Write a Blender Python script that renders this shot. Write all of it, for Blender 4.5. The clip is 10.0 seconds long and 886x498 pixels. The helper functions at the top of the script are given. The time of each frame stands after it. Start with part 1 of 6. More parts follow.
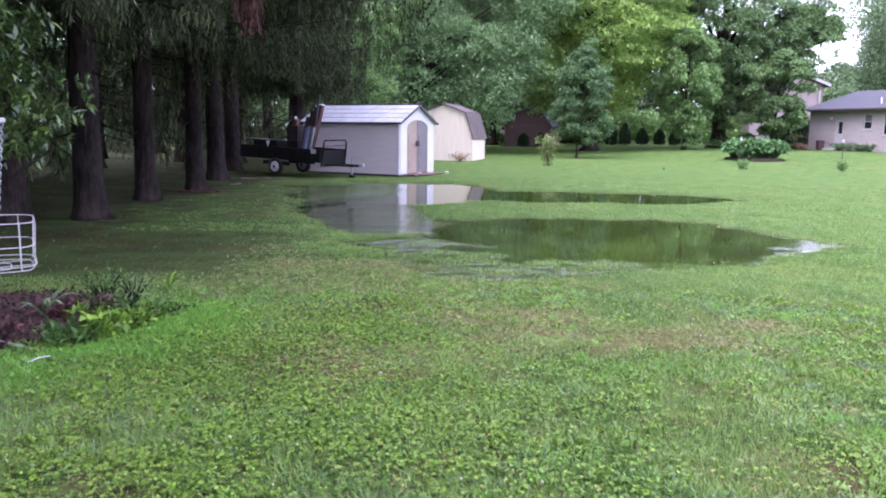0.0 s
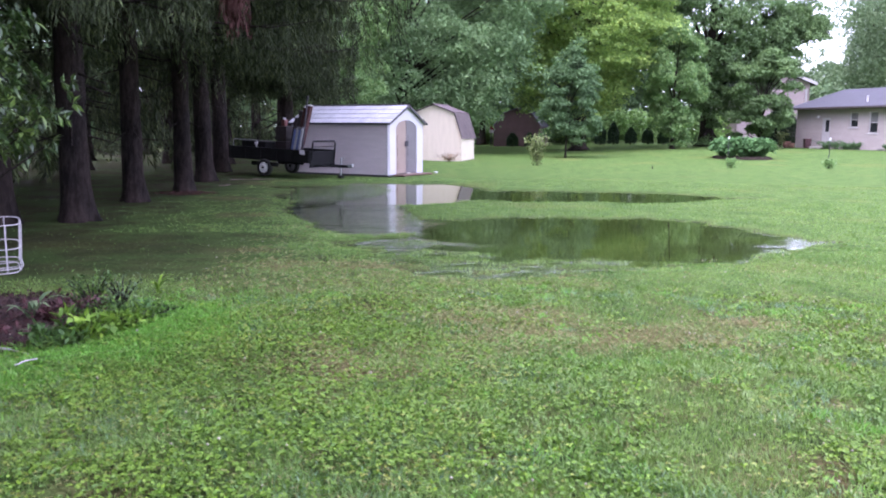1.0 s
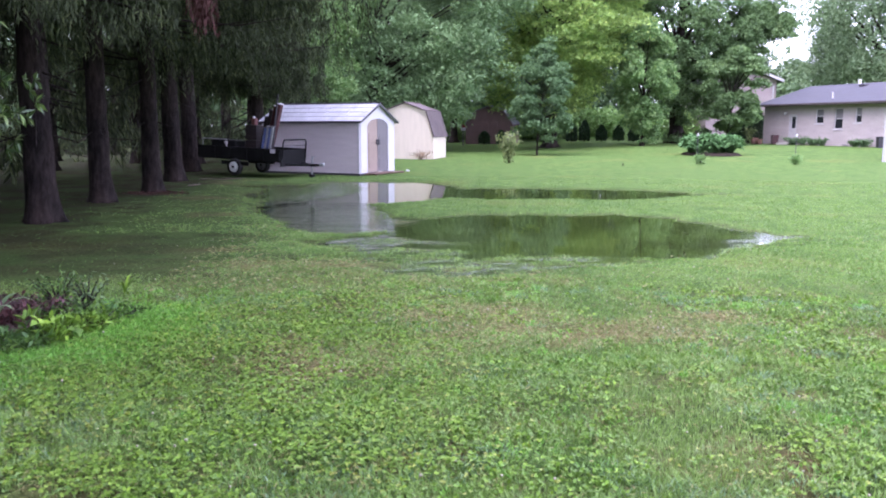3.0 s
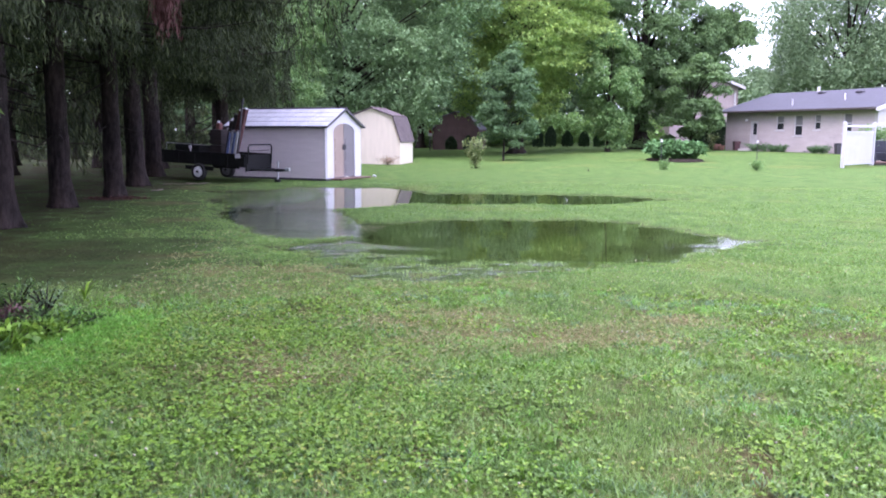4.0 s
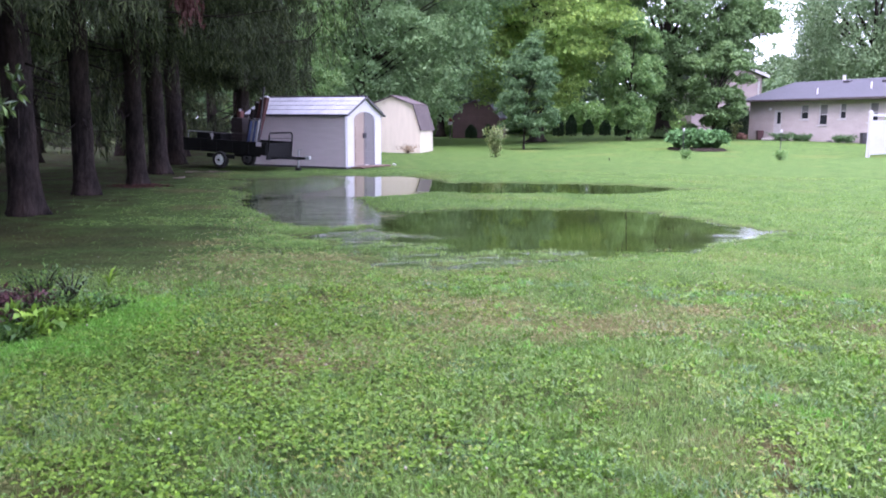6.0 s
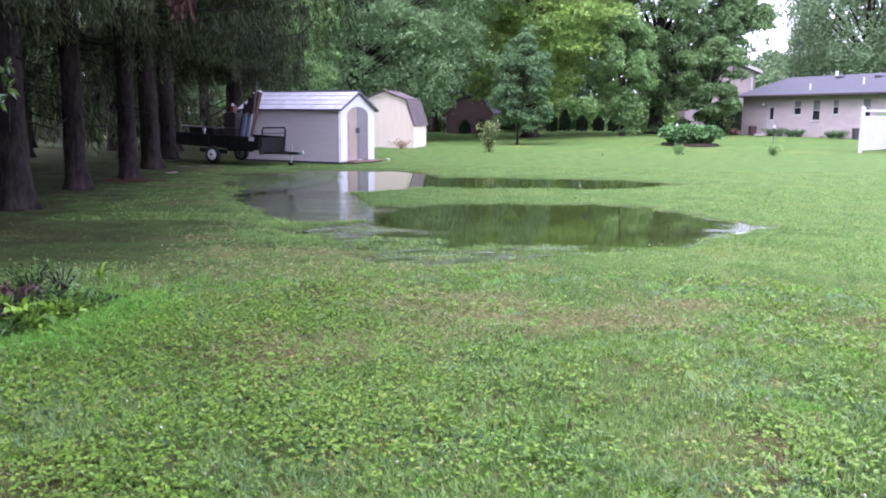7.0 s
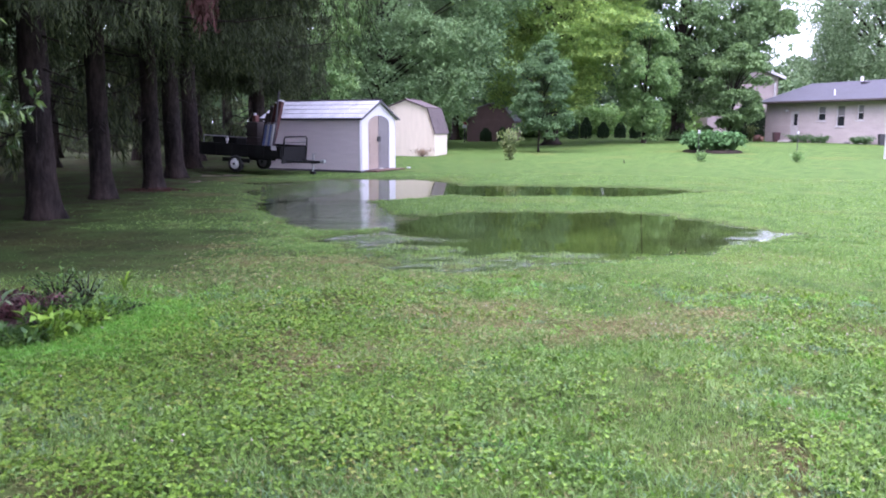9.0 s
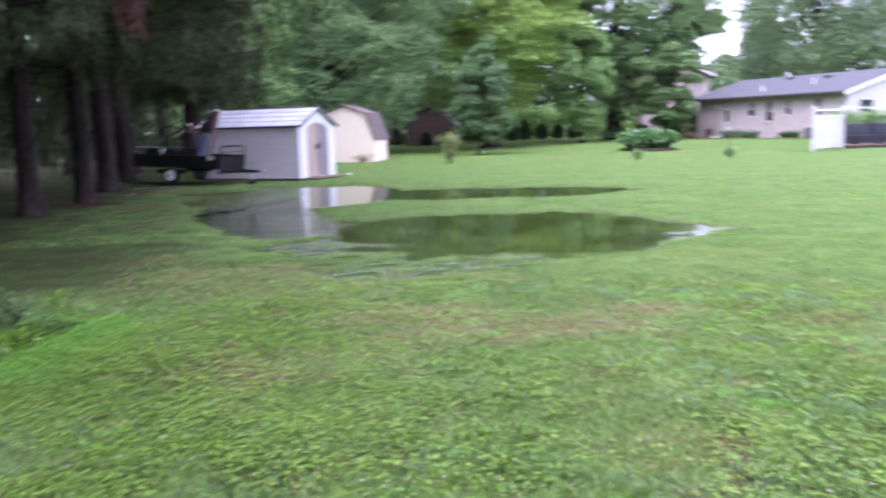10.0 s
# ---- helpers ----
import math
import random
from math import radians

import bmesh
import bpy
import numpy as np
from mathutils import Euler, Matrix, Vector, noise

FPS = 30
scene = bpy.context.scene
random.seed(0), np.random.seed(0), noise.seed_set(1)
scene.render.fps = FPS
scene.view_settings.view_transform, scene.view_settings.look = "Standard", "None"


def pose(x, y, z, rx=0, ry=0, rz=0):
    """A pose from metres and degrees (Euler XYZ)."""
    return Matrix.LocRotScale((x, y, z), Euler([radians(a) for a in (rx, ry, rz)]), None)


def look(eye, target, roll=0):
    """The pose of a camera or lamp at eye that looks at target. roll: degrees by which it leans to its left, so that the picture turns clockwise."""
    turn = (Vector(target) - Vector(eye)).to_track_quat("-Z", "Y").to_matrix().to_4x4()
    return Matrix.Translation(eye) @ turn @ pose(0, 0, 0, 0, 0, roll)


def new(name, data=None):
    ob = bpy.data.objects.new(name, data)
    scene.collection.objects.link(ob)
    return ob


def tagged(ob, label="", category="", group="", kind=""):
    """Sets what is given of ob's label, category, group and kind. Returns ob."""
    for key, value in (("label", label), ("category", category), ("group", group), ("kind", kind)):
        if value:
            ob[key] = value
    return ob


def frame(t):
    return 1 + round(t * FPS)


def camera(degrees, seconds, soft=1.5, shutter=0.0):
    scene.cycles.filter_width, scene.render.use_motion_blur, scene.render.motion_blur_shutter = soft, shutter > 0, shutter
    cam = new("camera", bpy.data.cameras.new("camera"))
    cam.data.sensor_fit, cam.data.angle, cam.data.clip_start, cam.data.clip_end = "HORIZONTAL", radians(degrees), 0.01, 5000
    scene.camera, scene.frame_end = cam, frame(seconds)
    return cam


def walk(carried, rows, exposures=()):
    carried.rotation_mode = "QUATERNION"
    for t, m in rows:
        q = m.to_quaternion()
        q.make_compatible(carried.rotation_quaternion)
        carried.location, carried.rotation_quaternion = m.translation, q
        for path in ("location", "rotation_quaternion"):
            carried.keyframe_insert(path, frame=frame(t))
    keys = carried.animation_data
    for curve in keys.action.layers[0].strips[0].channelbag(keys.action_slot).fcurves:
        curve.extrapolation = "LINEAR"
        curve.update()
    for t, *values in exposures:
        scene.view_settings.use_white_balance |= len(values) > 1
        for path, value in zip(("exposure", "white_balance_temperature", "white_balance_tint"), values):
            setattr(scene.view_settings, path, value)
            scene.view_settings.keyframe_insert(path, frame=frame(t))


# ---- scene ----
cam = camera(56.8, 10.0, soft=1.9, shutter=0.8)
# seconds, eye, yaw, pitch, roll
PATH = [
    (0.0, -0.002, -0.007, 1.561, -0.021, -8.41, -0.617), (0.5, -0.001, -0.004, 1.556, -0.398, -8.137, -0.34),
    (1.0, 0.003, -0.002, 1.553, -0.775, -8.378, -0.323), (1.5, 0.01, -0.006, 1.552, -1.573, -8.555, -0.387),
    (2.0, 0.018, 0.002, 1.547, -2.051, -8.806, -0.06), (3.5, 0.036, 0.001, 1.546, -3.741, -8.29, -0.202),
    (4.0, 0.044, 0.008, 1.544, -4.976, -8.117, -0.247), (4.5, 0.044, 0.002, 1.547, -4.844, -7.846, -0.021),
    (5.0, 0.04, 0.001, 1.545, -4.242, -7.832, -0.146), (5.5, 0.031, 0.0, 1.546, -3.443, -8.371, -0.297),
    (7.0, 0.045, 0.004, 1.536, -4.028, -9.233, -0.419), (7.5, 0.05, -0.004, 1.542, -3.362, -9.218, -0.464),
    (8.0, 0.06, -0.004, 1.543, -3.896, -8.958, -0.398), (8.5, 0.055, -0.003, 1.539, -3.478, -8.856, -0.305),
    (9.0, 0.053, -0.009, 1.541, -2.576, -8.684, -0.076), (9.5, 0.046, -0.007, 1.538, -2.282, -8.603, 0.097),
    (9.7, 0.05, 0.0, 1.538, -2.58, -8.6, 0.2), (9.8, 0.057, 0.01, 1.537, -3.82, -8.58, 0.5),
    (9.9, 0.067, 0.021, 1.535, -5.18, -8.48, 0.93), (10.0, 0.08, 0.033, 1.533, -6.724, -8.417, 1.433)]
walk(cam, [(t, pose(x, y, z, 90 + p, r, w)) for t, x, y, z, w, p, r in PATH], ((0.0, 2.4, 5640, 38), (4.0, 2.48, 5640, 38), (10.0, 2.48, 5640, 38)))

# ---- light: a white overcast sky after rain ----
world = bpy.data.worlds.new("overcast")
scene.world = world
world.use_nodes = True
wn, wl = world.node_tree.nodes, world.node_tree.links
sky = wn.new("ShaderNodeTexSky")
sky.sky_type, sky.sun_disc = "NISHITA", False
sky.sun_elevation, sky.sun_rotation = radians(64), radians(234)
sky.air_density, sky.dust_density = 1.0, 4.0
cloud = wn.new("ShaderNodeMixRGB")
cloud.inputs[0].default_value = 0.75
cloud.inputs[2].default_value = (8.5, 8.9, 9.4, 1)
wl.new(sky.outputs[0], cloud.inputs[1])
wl.new(cloud.outputs[0], wn["Background"].inputs[0])
wn["Background"].inputs[1].default_value = 0.114
sun = new("sun", bpy.data.lights.new("sun", "SUN"))
sun.data.energy, sun.data.angle, sun.data.color = 0.95, radians(50), (1.0, 0.97, 0.92)
sun.matrix_world = look((0, 0, 0), (0.36, 0.26, -0.9))

# ---- materials ----


def nodes_of(name):
    m = bpy.data.materials.new(name)
    m.use_nodes = True
    nt = m.node_tree
    return m, nt, nt.nodes["Principled BSDF"]


def ramp(nt, stops, fac):
    r = nt.nodes.new("ShaderNodeValToRGB")
    e = r.color_ramp.elements
    while len(e) < len(stops):
        e.new(0.5)
    for el, (p, c) in zip(e, stops):
        el.position, el.color = p, (*c, 1)
    nt.links.new(fac, r.inputs[0])
    return r.outputs[0]


def tex_noise(nt, scale, detail=4, rough=0.55, stretch=(1, 1, 1)):
    co = nt.nodes.new("ShaderNodeTexCoord")
    mp = nt.nodes.new("ShaderNodeMapping")
    mp.inputs["Scale"].default_value = stretch
    nt.links.new(co.outputs["Object"], mp.inputs[0])
    n = nt.nodes.new("ShaderNodeTexNoise")
    n.inputs["Scale"].default_value = scale
    n.inputs["Detail"].default_value = detail
    n.inputs["Roughness"].default_value = rough
    nt.links.new(mp.outputs[0], n.inputs[0])
    return n.outputs[0]


def mix(nt, fac, a, b, mode="MIX"):
    n = nt.nodes.new("ShaderNodeMixRGB")
    n.blend_type = mode
    for i, v in enumerate((fac, a, b)):
        if hasattr(v, "node"):
            nt.links.new(v, n.inputs[i])
        else:
            n.inputs[i].default_value = v if i == 0 else (*v, 1)
    return n.outputs[0]


def add_bump(nt, bsdf, height, strength=0.3, dist=0.01):
    b = nt.nodes.new("ShaderNodeBump")
    b.inputs["Strength"].default_value = strength
    b.inputs["Distance"].default_value = dist
    nt.links.new(height, b.inputs["Height"])
    nt.links.new(b.outputs[0], bsdf.inputs["Normal"])


def surface(name, c1, c2, scale=6, rough=0.6, metal=0.0, fine=60, bump=0.2, dist=0.004, stretch=(1, 1, 1), stain=0.25):
    """Two colours blotched at one scale, with grain at a finer one."""
    m, nt, b = nodes_of(name)
    n1 = tex_noise(nt, scale, stretch=stretch)
    n2 = tex_noise(nt, fine, stretch=stretch)
    base = ramp(nt, ((0.3, c1), (0.7, c2)), n1)
    grain = ramp(nt, ((0.3, (1 - stain,) * 3), (0.65, (1, 1, 1))), n2)
    nt.links.new(mix(nt, 1.0, base, grain, "MULTIPLY"), b.inputs["Base Color"])
    rr = nt.nodes.new("ShaderNodeMapRange")
    rr.inputs[3].default_value, rr.inputs[4].default_value = max(rough - 0.12, 0.05), min(rough + 0.12, 1)
    nt.links.new(n1, rr.inputs[0])
    nt.links.new(rr.outputs[0], b.inputs["Roughness"])
    b.inputs["Metallic"].default_value = metal
    add_bump(nt, b, n2, bump, dist)
    return m


def leafy(name, stops, patch=0.5, rough=0.45, through_light=0.3, random_part=0.55, gloss=0.3):
    """Foliage: colour by leaf and by patch, some light passing through."""
    m, nt, b = nodes_of(name)
    g = nt.nodes.new("ShaderNodeNewGeometry")
    n = tex_noise(nt, patch, 3)
    f = nt.nodes.new("ShaderNodeMixRGB")
    f.inputs[0].default_value = random_part
    wide = nt.nodes.new("ShaderNodeMapRange")
    wide.inputs[1].default_value, wide.inputs[2].default_value = 0.34, 0.66
    nt.links.new(mix(nt, 0.45, n, tex_noise(nt, patch * 9, 3)), wide.inputs[0])
    nt.links.new(wide.outputs[0], f.inputs[1])
    nt.links.new(g.outputs["Random Per Island"], f.inputs[2])
    col = ramp(nt, stops, f.outputs[0])
    nt.links.new(col, b.inputs["Base Color"])
    b.inputs["Roughness"].default_value = rough
    b.inputs["Specular IOR Level"].default_value = gloss
    t = nt.nodes.new("ShaderNodeBsdfTranslucent")
    nt.links.new(mix(nt, through_light, (0, 0, 0), col), t.inputs[0])
    mx = nt.nodes.new("ShaderNodeAddShader")
    nt.links.new(b.outputs[0], mx.inputs[0])
    nt.links.new(t.outputs[0], mx.inputs[1])
    nt.links.new(mx.outputs[0], nt.nodes["Material Output"].inputs[0])
    return m


def bark(name, c1, c2, scale=9):
    m, nt, b = nodes_of(name)
    n = tex_noise(nt, scale * 1.5, 6, 0.7, (1, 1, 0.3))
    w = tex_noise(nt, 1.6, 4, 0.6, (1, 1, 0.6))
    col = mix(nt, 0.45, ramp(nt, ((0.42, c1), (0.6, c2)), n), ramp(nt, ((0.4, c1), (0.65, (c2[0] * 1.3, c2[1] * 1.15, c2[2] * 1.05))), w))
    nt.links.new(col, b.inputs["Base Color"])
    b.inputs["Roughness"].default_value = 0.9
    b.inputs["Specular IOR Level"].default_value = 0.08
    add_bump(nt, b, n, 1.0, 0.05)
    return m


def ground_material():
    """Lawn soil and short turf, fallen needles and painted shade under the spruces, mud at the puddles."""
    m, nt, b = nodes_of("lawn_ground")
    big, mid, fine = tex_noise(nt, 0.35, 4), tex_noise(nt, 2.2, 4), tex_noise(nt, 34, 3)
    turf = ramp(nt, ((0.3, (0.055, 0.104, 0.024)), (0.5, (0.083, 0.147, 0.035)), (0.72, (0.122, 0.178, 0.048))), mid)
    worn = ramp(nt, ((0.56, (0, 0, 0)), (0.72, (1, 1, 1))), big)
    turf = mix(nt, mix(nt, 0.7, (0, 0, 0), worn), turf, (0.15, 0.16, 0.045))
    turf = mix(nt, 1.0, turf, ramp(nt, ((0.32, (0.35,) * 3), (0.68, (1.15,) * 3)), fine), "MULTIPLY")
    litter_shade = ramp(nt, ((0.3, (0.009, 0.007, 0.0045)), (0.7, (0.034, 0.024, 0.014))), fine)
    co = nt.nodes.new("ShaderNodeTexCoord")
    sep = nt.nodes.new("ShaderNodeSeparateXYZ")
    nt.links.new(co.outputs["Object"], sep.inputs[0])
    # this mask holds the needles and the shade painted on the lawn
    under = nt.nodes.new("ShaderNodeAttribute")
    under.attribute_name = "litter_shade"
    wear = nt.nodes.new("ShaderNodeAttribute")
    wear.attribute_name = "wear"
    soil = ramp(nt, ((0.3, (0.095, 0.07, 0.034)), (0.7, (0.19, 0.14, 0.07))), fine)
    thatch = nt.nodes.new("ShaderNodeAttribute")
    thatch.attribute_name = "thatch"
    duff = mix(nt, ramp(nt, ((0.42, (0, 0, 0)), (0.6, (1, 1, 1))), mid), ramp(nt, ((0.3, (0.014, 0.022, 0.006)), (0.7, (0.05, 0.075, 0.018))), fine), ramp(nt, ((0.3, (0.03, 0.022, 0.01)), (0.7, (0.12, 0.085, 0.04))), fine))
    turf = mix(nt, mix(nt, 0.85, (0, 0, 0), thatch.outputs["Fac"]), turf, duff)
    turf = mix(nt, mix(nt, 0.75, mix(nt, 0.6, (0, 0, 0), wear.outputs["Fac"]), ramp(nt, ((0.35, (0.25,) * 3), (0.65, (1, 1, 1))), mid), "MULTIPLY"), turf, soil)
    # dark green patches: turf with the spruces' shade put into its colour
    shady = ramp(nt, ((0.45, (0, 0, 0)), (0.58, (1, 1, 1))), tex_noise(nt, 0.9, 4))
    litter_shade = mix(nt, mix(nt, 0.75, (0, 0, 0), shady), litter_shade, (0.026, 0.046, 0.012))
    col = mix(nt, under.outputs["Fac"], turf, litter_shade)
    wet = nt.nodes.new("ShaderNodeMapRange")
    wet.inputs[1].default_value, wet.inputs[2].default_value = 0.02, -0.015
    nt.links.new(sep.outputs[2], wet.inputs[0])
    col = mix(nt, wet.outputs[0], col, (0.05, 0.04, 0.022))
    nt.links.new(col, b.inputs["Base Color"])
    b.inputs["Roughness"].default_value = 0.95
    b.inputs["Specular IOR Level"].default_value = 0.06
    add_bump(nt, b, fine, 0.6, 0.03)
    return m


def water_material():
    """Murky water over drowned grass, wrinkled by drips and by the blades that pierce it."""
    m, nt, b = nodes_of("puddle_water")
    nt.links.new(ramp(nt, ((0.35, (0.022, 0.03, 0.008)), (0.65, (0.042, 0.068, 0.013))), tex_noise(nt, 1.1, 4)), b.inputs["Base Color"])
    b.inputs["IOR"].default_value = 1.33
    calm = tex_noise(nt, 4, 3, 0.5, (0.5, 1.6, 1))
    ripple = tex_noise(nt, 15, 3, 0.6, (0.4, 1.5, 1))
    where = nt.nodes.new("ShaderNodeAttribute")
    where.attribute_name = "ripple"
    patchy = ramp(nt, ((0.44, (0.04,) * 3), (0.6, (1, 1, 1))), tex_noise(nt, 1.6, 3, 0.6, (0.5, 1.5, 1)))
    drip = nt.nodes.new("ShaderNodeAttribute")
    drip.attribute_name = "drip"
    pocked = nt.nodes.new("ShaderNodeMapRange")
    pocked.inputs[2].default_value, pocked.inputs[3].default_value, pocked.inputs[4].default_value = 5.0, 0.015, 0.08
    nt.links.new(drip.outputs["Fac"], pocked.inputs[0])
    nt.links.new(pocked.outputs[0], b.inputs["Roughness"])
    rings = mix(nt, 1.0, tex_noise(nt, 8.0, 3, 0.6, (0.6, 1.0, 1)), mix(nt, 1.0, drip.outputs["Fac"], (1.1,) * 3, "MULTIPLY"), "MULTIPLY")
    force = mix(nt, 1.0, where.outputs["Fac"], patchy, "MULTIPLY")
    add_bump(nt, b, mix(nt, 1.0, mix(nt, 1.0, calm, (0.018,) * 3, "MULTIPLY"), mix(nt, 1.0, mix(nt, 1.0, ripple, force, "MULTIPLY"), rings, "ADD"), "ADD"), 1.0, 0.02)
    return m


def glass_dark(name, seen=(0.02, 0.022, 0.025)):
    m, nt, b = nodes_of(name)
    b.inputs["Base Color"].default_value = (*seen, 1)
    b.inputs["Roughness"].default_value = 0.06
    return m


M_GROUND, M_WATER = ground_material(), water_material()
M_GRASS = leafy("grass_blades", ((0.05, (0.0534, 0.11, 0.024)), (0.35, (0.097, 0.18, 0.0371)), (0.62, (0.145, 0.235, 0.049)), (0.85, (0.16, 0.237, 0.0817)), (1, (0.194, 0.228, 0.109))), 0.9, 0.4, 0.3, 0.3)
M_LUSH = leafy("lush_blades", ((0.1, (0.08, 0.21, 0.024)), (0.9, (0.15, 0.34, 0.045))), 1.0, 0.45, 0.35)
M_BLUEGRASS = leafy("blue_green_blades", ((0.1, (0.05, 0.11, 0.0448)), (0.5, (0.11, 0.195, 0.0952)), (0.95, (0.2, 0.29, 0.174))), 1.2, 0.4, 0.3, 0.5)
M_GREYCLOVER = leafy("grey_green_clover", ((0.1, (0.053, 0.106, 0.0252)), (0.5, (0.106, 0.18, 0.0487)), (0.95, (0.175, 0.254, 0.084))), 1.5, 0.55, 0.3, 0.5, 0.1)
M_YELLOWWEED = leafy("yellow_green_weed", ((0.1, (0.1, 0.14, 0.02)), (0.9, (0.24, 0.27, 0.045))), 1.5, 0.5, 0.3, 0.5)
M_STRAW = leafy("dry_blades", ((0.1, (0.13, 0.125, 0.045)), (0.9, (0.27, 0.255, 0.11))), 1.0, 0.7, 0.15)
M_CLOVER = leafy("clover_leaves", ((0.1, (0.05, 0.1, 0.0133)), (0.5, (0.0989, 0.178, 0.023)), (0.95, (0.172, 0.259, 0.037))), 0.9, 0.5, 0.3, 0.45, 0.12)
M_FLOWER = surface("clover_bloom", (0.344, 0.303, 0.24), (0.443, 0.394, 0.32), 90)
M_SPRUCE = leafy("spruce_needles", ((0.1, (0.02, 0.026, 0.0145)), (0.5, (0.041, 0.054, 0.027)), (0.75, (0.0864, 0.11, 0.0454)), (1, (0.15, 0.185, 0.0681))), 0.45, 0.7, 0.15, 0.55, 0.08)
M_DEAD = leafy("dead_needles", ((0.1, (0.0506, 0.0231, 0.0204)), (0.9, (0.101, 0.049, 0.0422))), 1.0, 0.7, 0.15, 0.55, 0.1)
M_BARK = bark("spruce_bark", (0.007, 0.006, 0.0057), (0.036, 0.029, 0.027))
M_BARK2 = bark("tree_bark", (0.012, 0.010, 0.009), (0.05, 0.042, 0.036))
M_MAPLE = leafy("maple_leaves", ((0.05, (0.0933, 0.167, 0.049)), (0.5, (0.156, 0.235, 0.058)), (0.95, (0.259, 0.334, 0.078))), 0.35, 0.75, 0.8)
M_OAK = leafy("oak_leaves", ((0.05, (0.0492, 0.089, 0.0334)), (0.5, (0.0743, 0.13, 0.0446)), (0.95, (0.121, 0.192, 0.0625))), 0.4, 0.7, 0.55)
M_LIGHT = leafy("light_green_leaves", ((0.05, (0.06, 0.12, 0.036)), (0.5, (0.092, 0.165, 0.05)), (0.95, (0.155, 0.235, 0.075))), 0.35, 0.6, 0.6)
M_BLUEISH = leafy("dull_leaves", ((0.05, (0.0878, 0.145, 0.0666)), (0.5, (0.121, 0.194, 0.086)), (0.95, (0.176, 0.268, 0.115))), 0.4, 0.75, 0.6)
M_DEEP = leafy("deep_green_leaves", ((0.05, (0.0452, 0.0811, 0.0362)), (0.5, (0.072, 0.121, 0.0512)), (0.95, (0.125, 0.189, 0.0768))), 0.4, 0.7, 0.55)
M_HEDGE = leafy("hedge_leaves", ((0.05, (0.085, 0.162, 0.045)), (0.5, (0.145, 0.246, 0.0675)), (0.95, (0.221, 0.323, 0.108))), 0.5, 0.6, 0.6)
M_TEAL = leafy("blue_green_leaves", ((0.05, (0.0391, 0.0786, 0.0322)), (0.5, (0.0598, 0.113, 0.0443)), (0.95, (0.107, 0.179, 0.0676))), 0.4, 0.8, 0.5)
M_PALE = leafy("pale_leaves", ((0.05, (0.0587, 0.101, 0.0449)), (0.5, (0.0848, 0.133, 0.0599)), (0.95, (0.128, 0.183, 0.0835))), 0.4, 0.7, 0.5)
M_RHODO = leafy("glossy_leaves", ((0.05, (0.014, 0.032, 0.01)), (0.5, (0.038, 0.078, 0.018)), (0.95, (0.14, 0.21, 0.045))), 1.5, 0.33, 0.2, 0.6, 0.4)
M_ARBOR = leafy("arborvitae_sprays", ((0.1, (0.012, 0.03, 0.014)), (0.9, (0.03, 0.06, 0.025))), 1.0, 0.6, 0.1)
M_HOSTA = leafy("hosta_leaves", ((0.1, (0.0386, 0.0918, 0.0309)), (0.6, (0.0724, 0.157, 0.0502)), (0.95, (0.121, 0.227, 0.0753))), 1.5, 0.65, 0.25, 0.55, 0.15)
M_SHRUB = leafy("yellow_leaves", ((0.1, (0.081, 0.129, 0.0338)), (0.9, (0.216, 0.248, 0.09))), 1.5, 0.5, 0.25)
M_SOIL = surface("dark_soil", (0.014, 0.011, 0.008), (0.034, 0.026, 0.02), 6, 0.95, 0, 40, 0.7, 0.03)
M_SOIL.node_tree.nodes["Principled BSDF"].inputs["Specular IOR Level"].default_value = 0.08
M_LUSHLEAF = leafy("bright_perennial_leaves", ((0.1, (0.04, 0.0902, 0.0103)), (0.6, (0.106, 0.202, 0.0188)), (0.95, (0.212, 0.329, 0.0342))), 2.0, 0.45, 0.3, 0.55, 0.2)
M_BEDLEAF = leafy("deep_green_perennial_leaves", ((0.1, (0.0189, 0.0486, 0.0117)), (0.6, (0.054, 0.115, 0.0221)), (0.95, (0.155, 0.257, 0.052))), 2.0, 0.5, 0.25, 0.55, 0.2)
M_DULLLEAF = leafy("grey_perennial_leaves", ((0.1, (0.04, 0.075, 0.0288)), (0.9, (0.1, 0.16, 0.0576))), 2.0, 0.5, 0.25)
M_REDLEAF = leafy("dark_red_leaves", ((0.1, (0.03, 0.012, 0.014)), (0.9, (0.09, 0.03, 0.03))), 2.0, 0.5, 0.2)
M_MULCH = surface("bark_mulch", (0.022, 0.010, 0.009), (0.085, 0.035, 0.028), 14, 0.9, 0, 70, 0.9, 0.03)
M_SIDING = surface("grey_lilac_siding", (0.56, 0.5, 0.51), (0.63, 0.565, 0.575), 1.5, 0.55, 0, 40, 0.15, 0.003, (1, 1, 6), 0.12)
M_WHITE = surface("white_plastic", (0.465, 0.451, 0.465), (0.53, 0.516, 0.53), 2, 0.5, 0, 30, 0.1, 0.002, (1, 1, 1), 0.08)
M_ROOFW = surface("weathered_white_roof", (0.395, 0.395, 0.423), (0.564, 0.564, 0.592), 2.4, 0.45, 0, 14, 0.2, 0.004, (1, 1, 1), 0.2)
M_TRIMD = surface("dark_trim", (0.03, 0.028, 0.035), (0.055, 0.05, 0.06), 4, 0.5)
M_DOORTAN = surface("tan_door", (0.25, 0.185, 0.148), (0.295, 0.222, 0.18), 2, 0.5, 0, 40, 0.15, 0.003, (1, 1, 1), 0.12)
M_DOORGREY = surface("taupe_door", (0.12, 0.108, 0.112), (0.145, 0.132, 0.136), 2, 0.5, 0, 40, 0.15, 0.003, (1, 1, 1), 0.12)
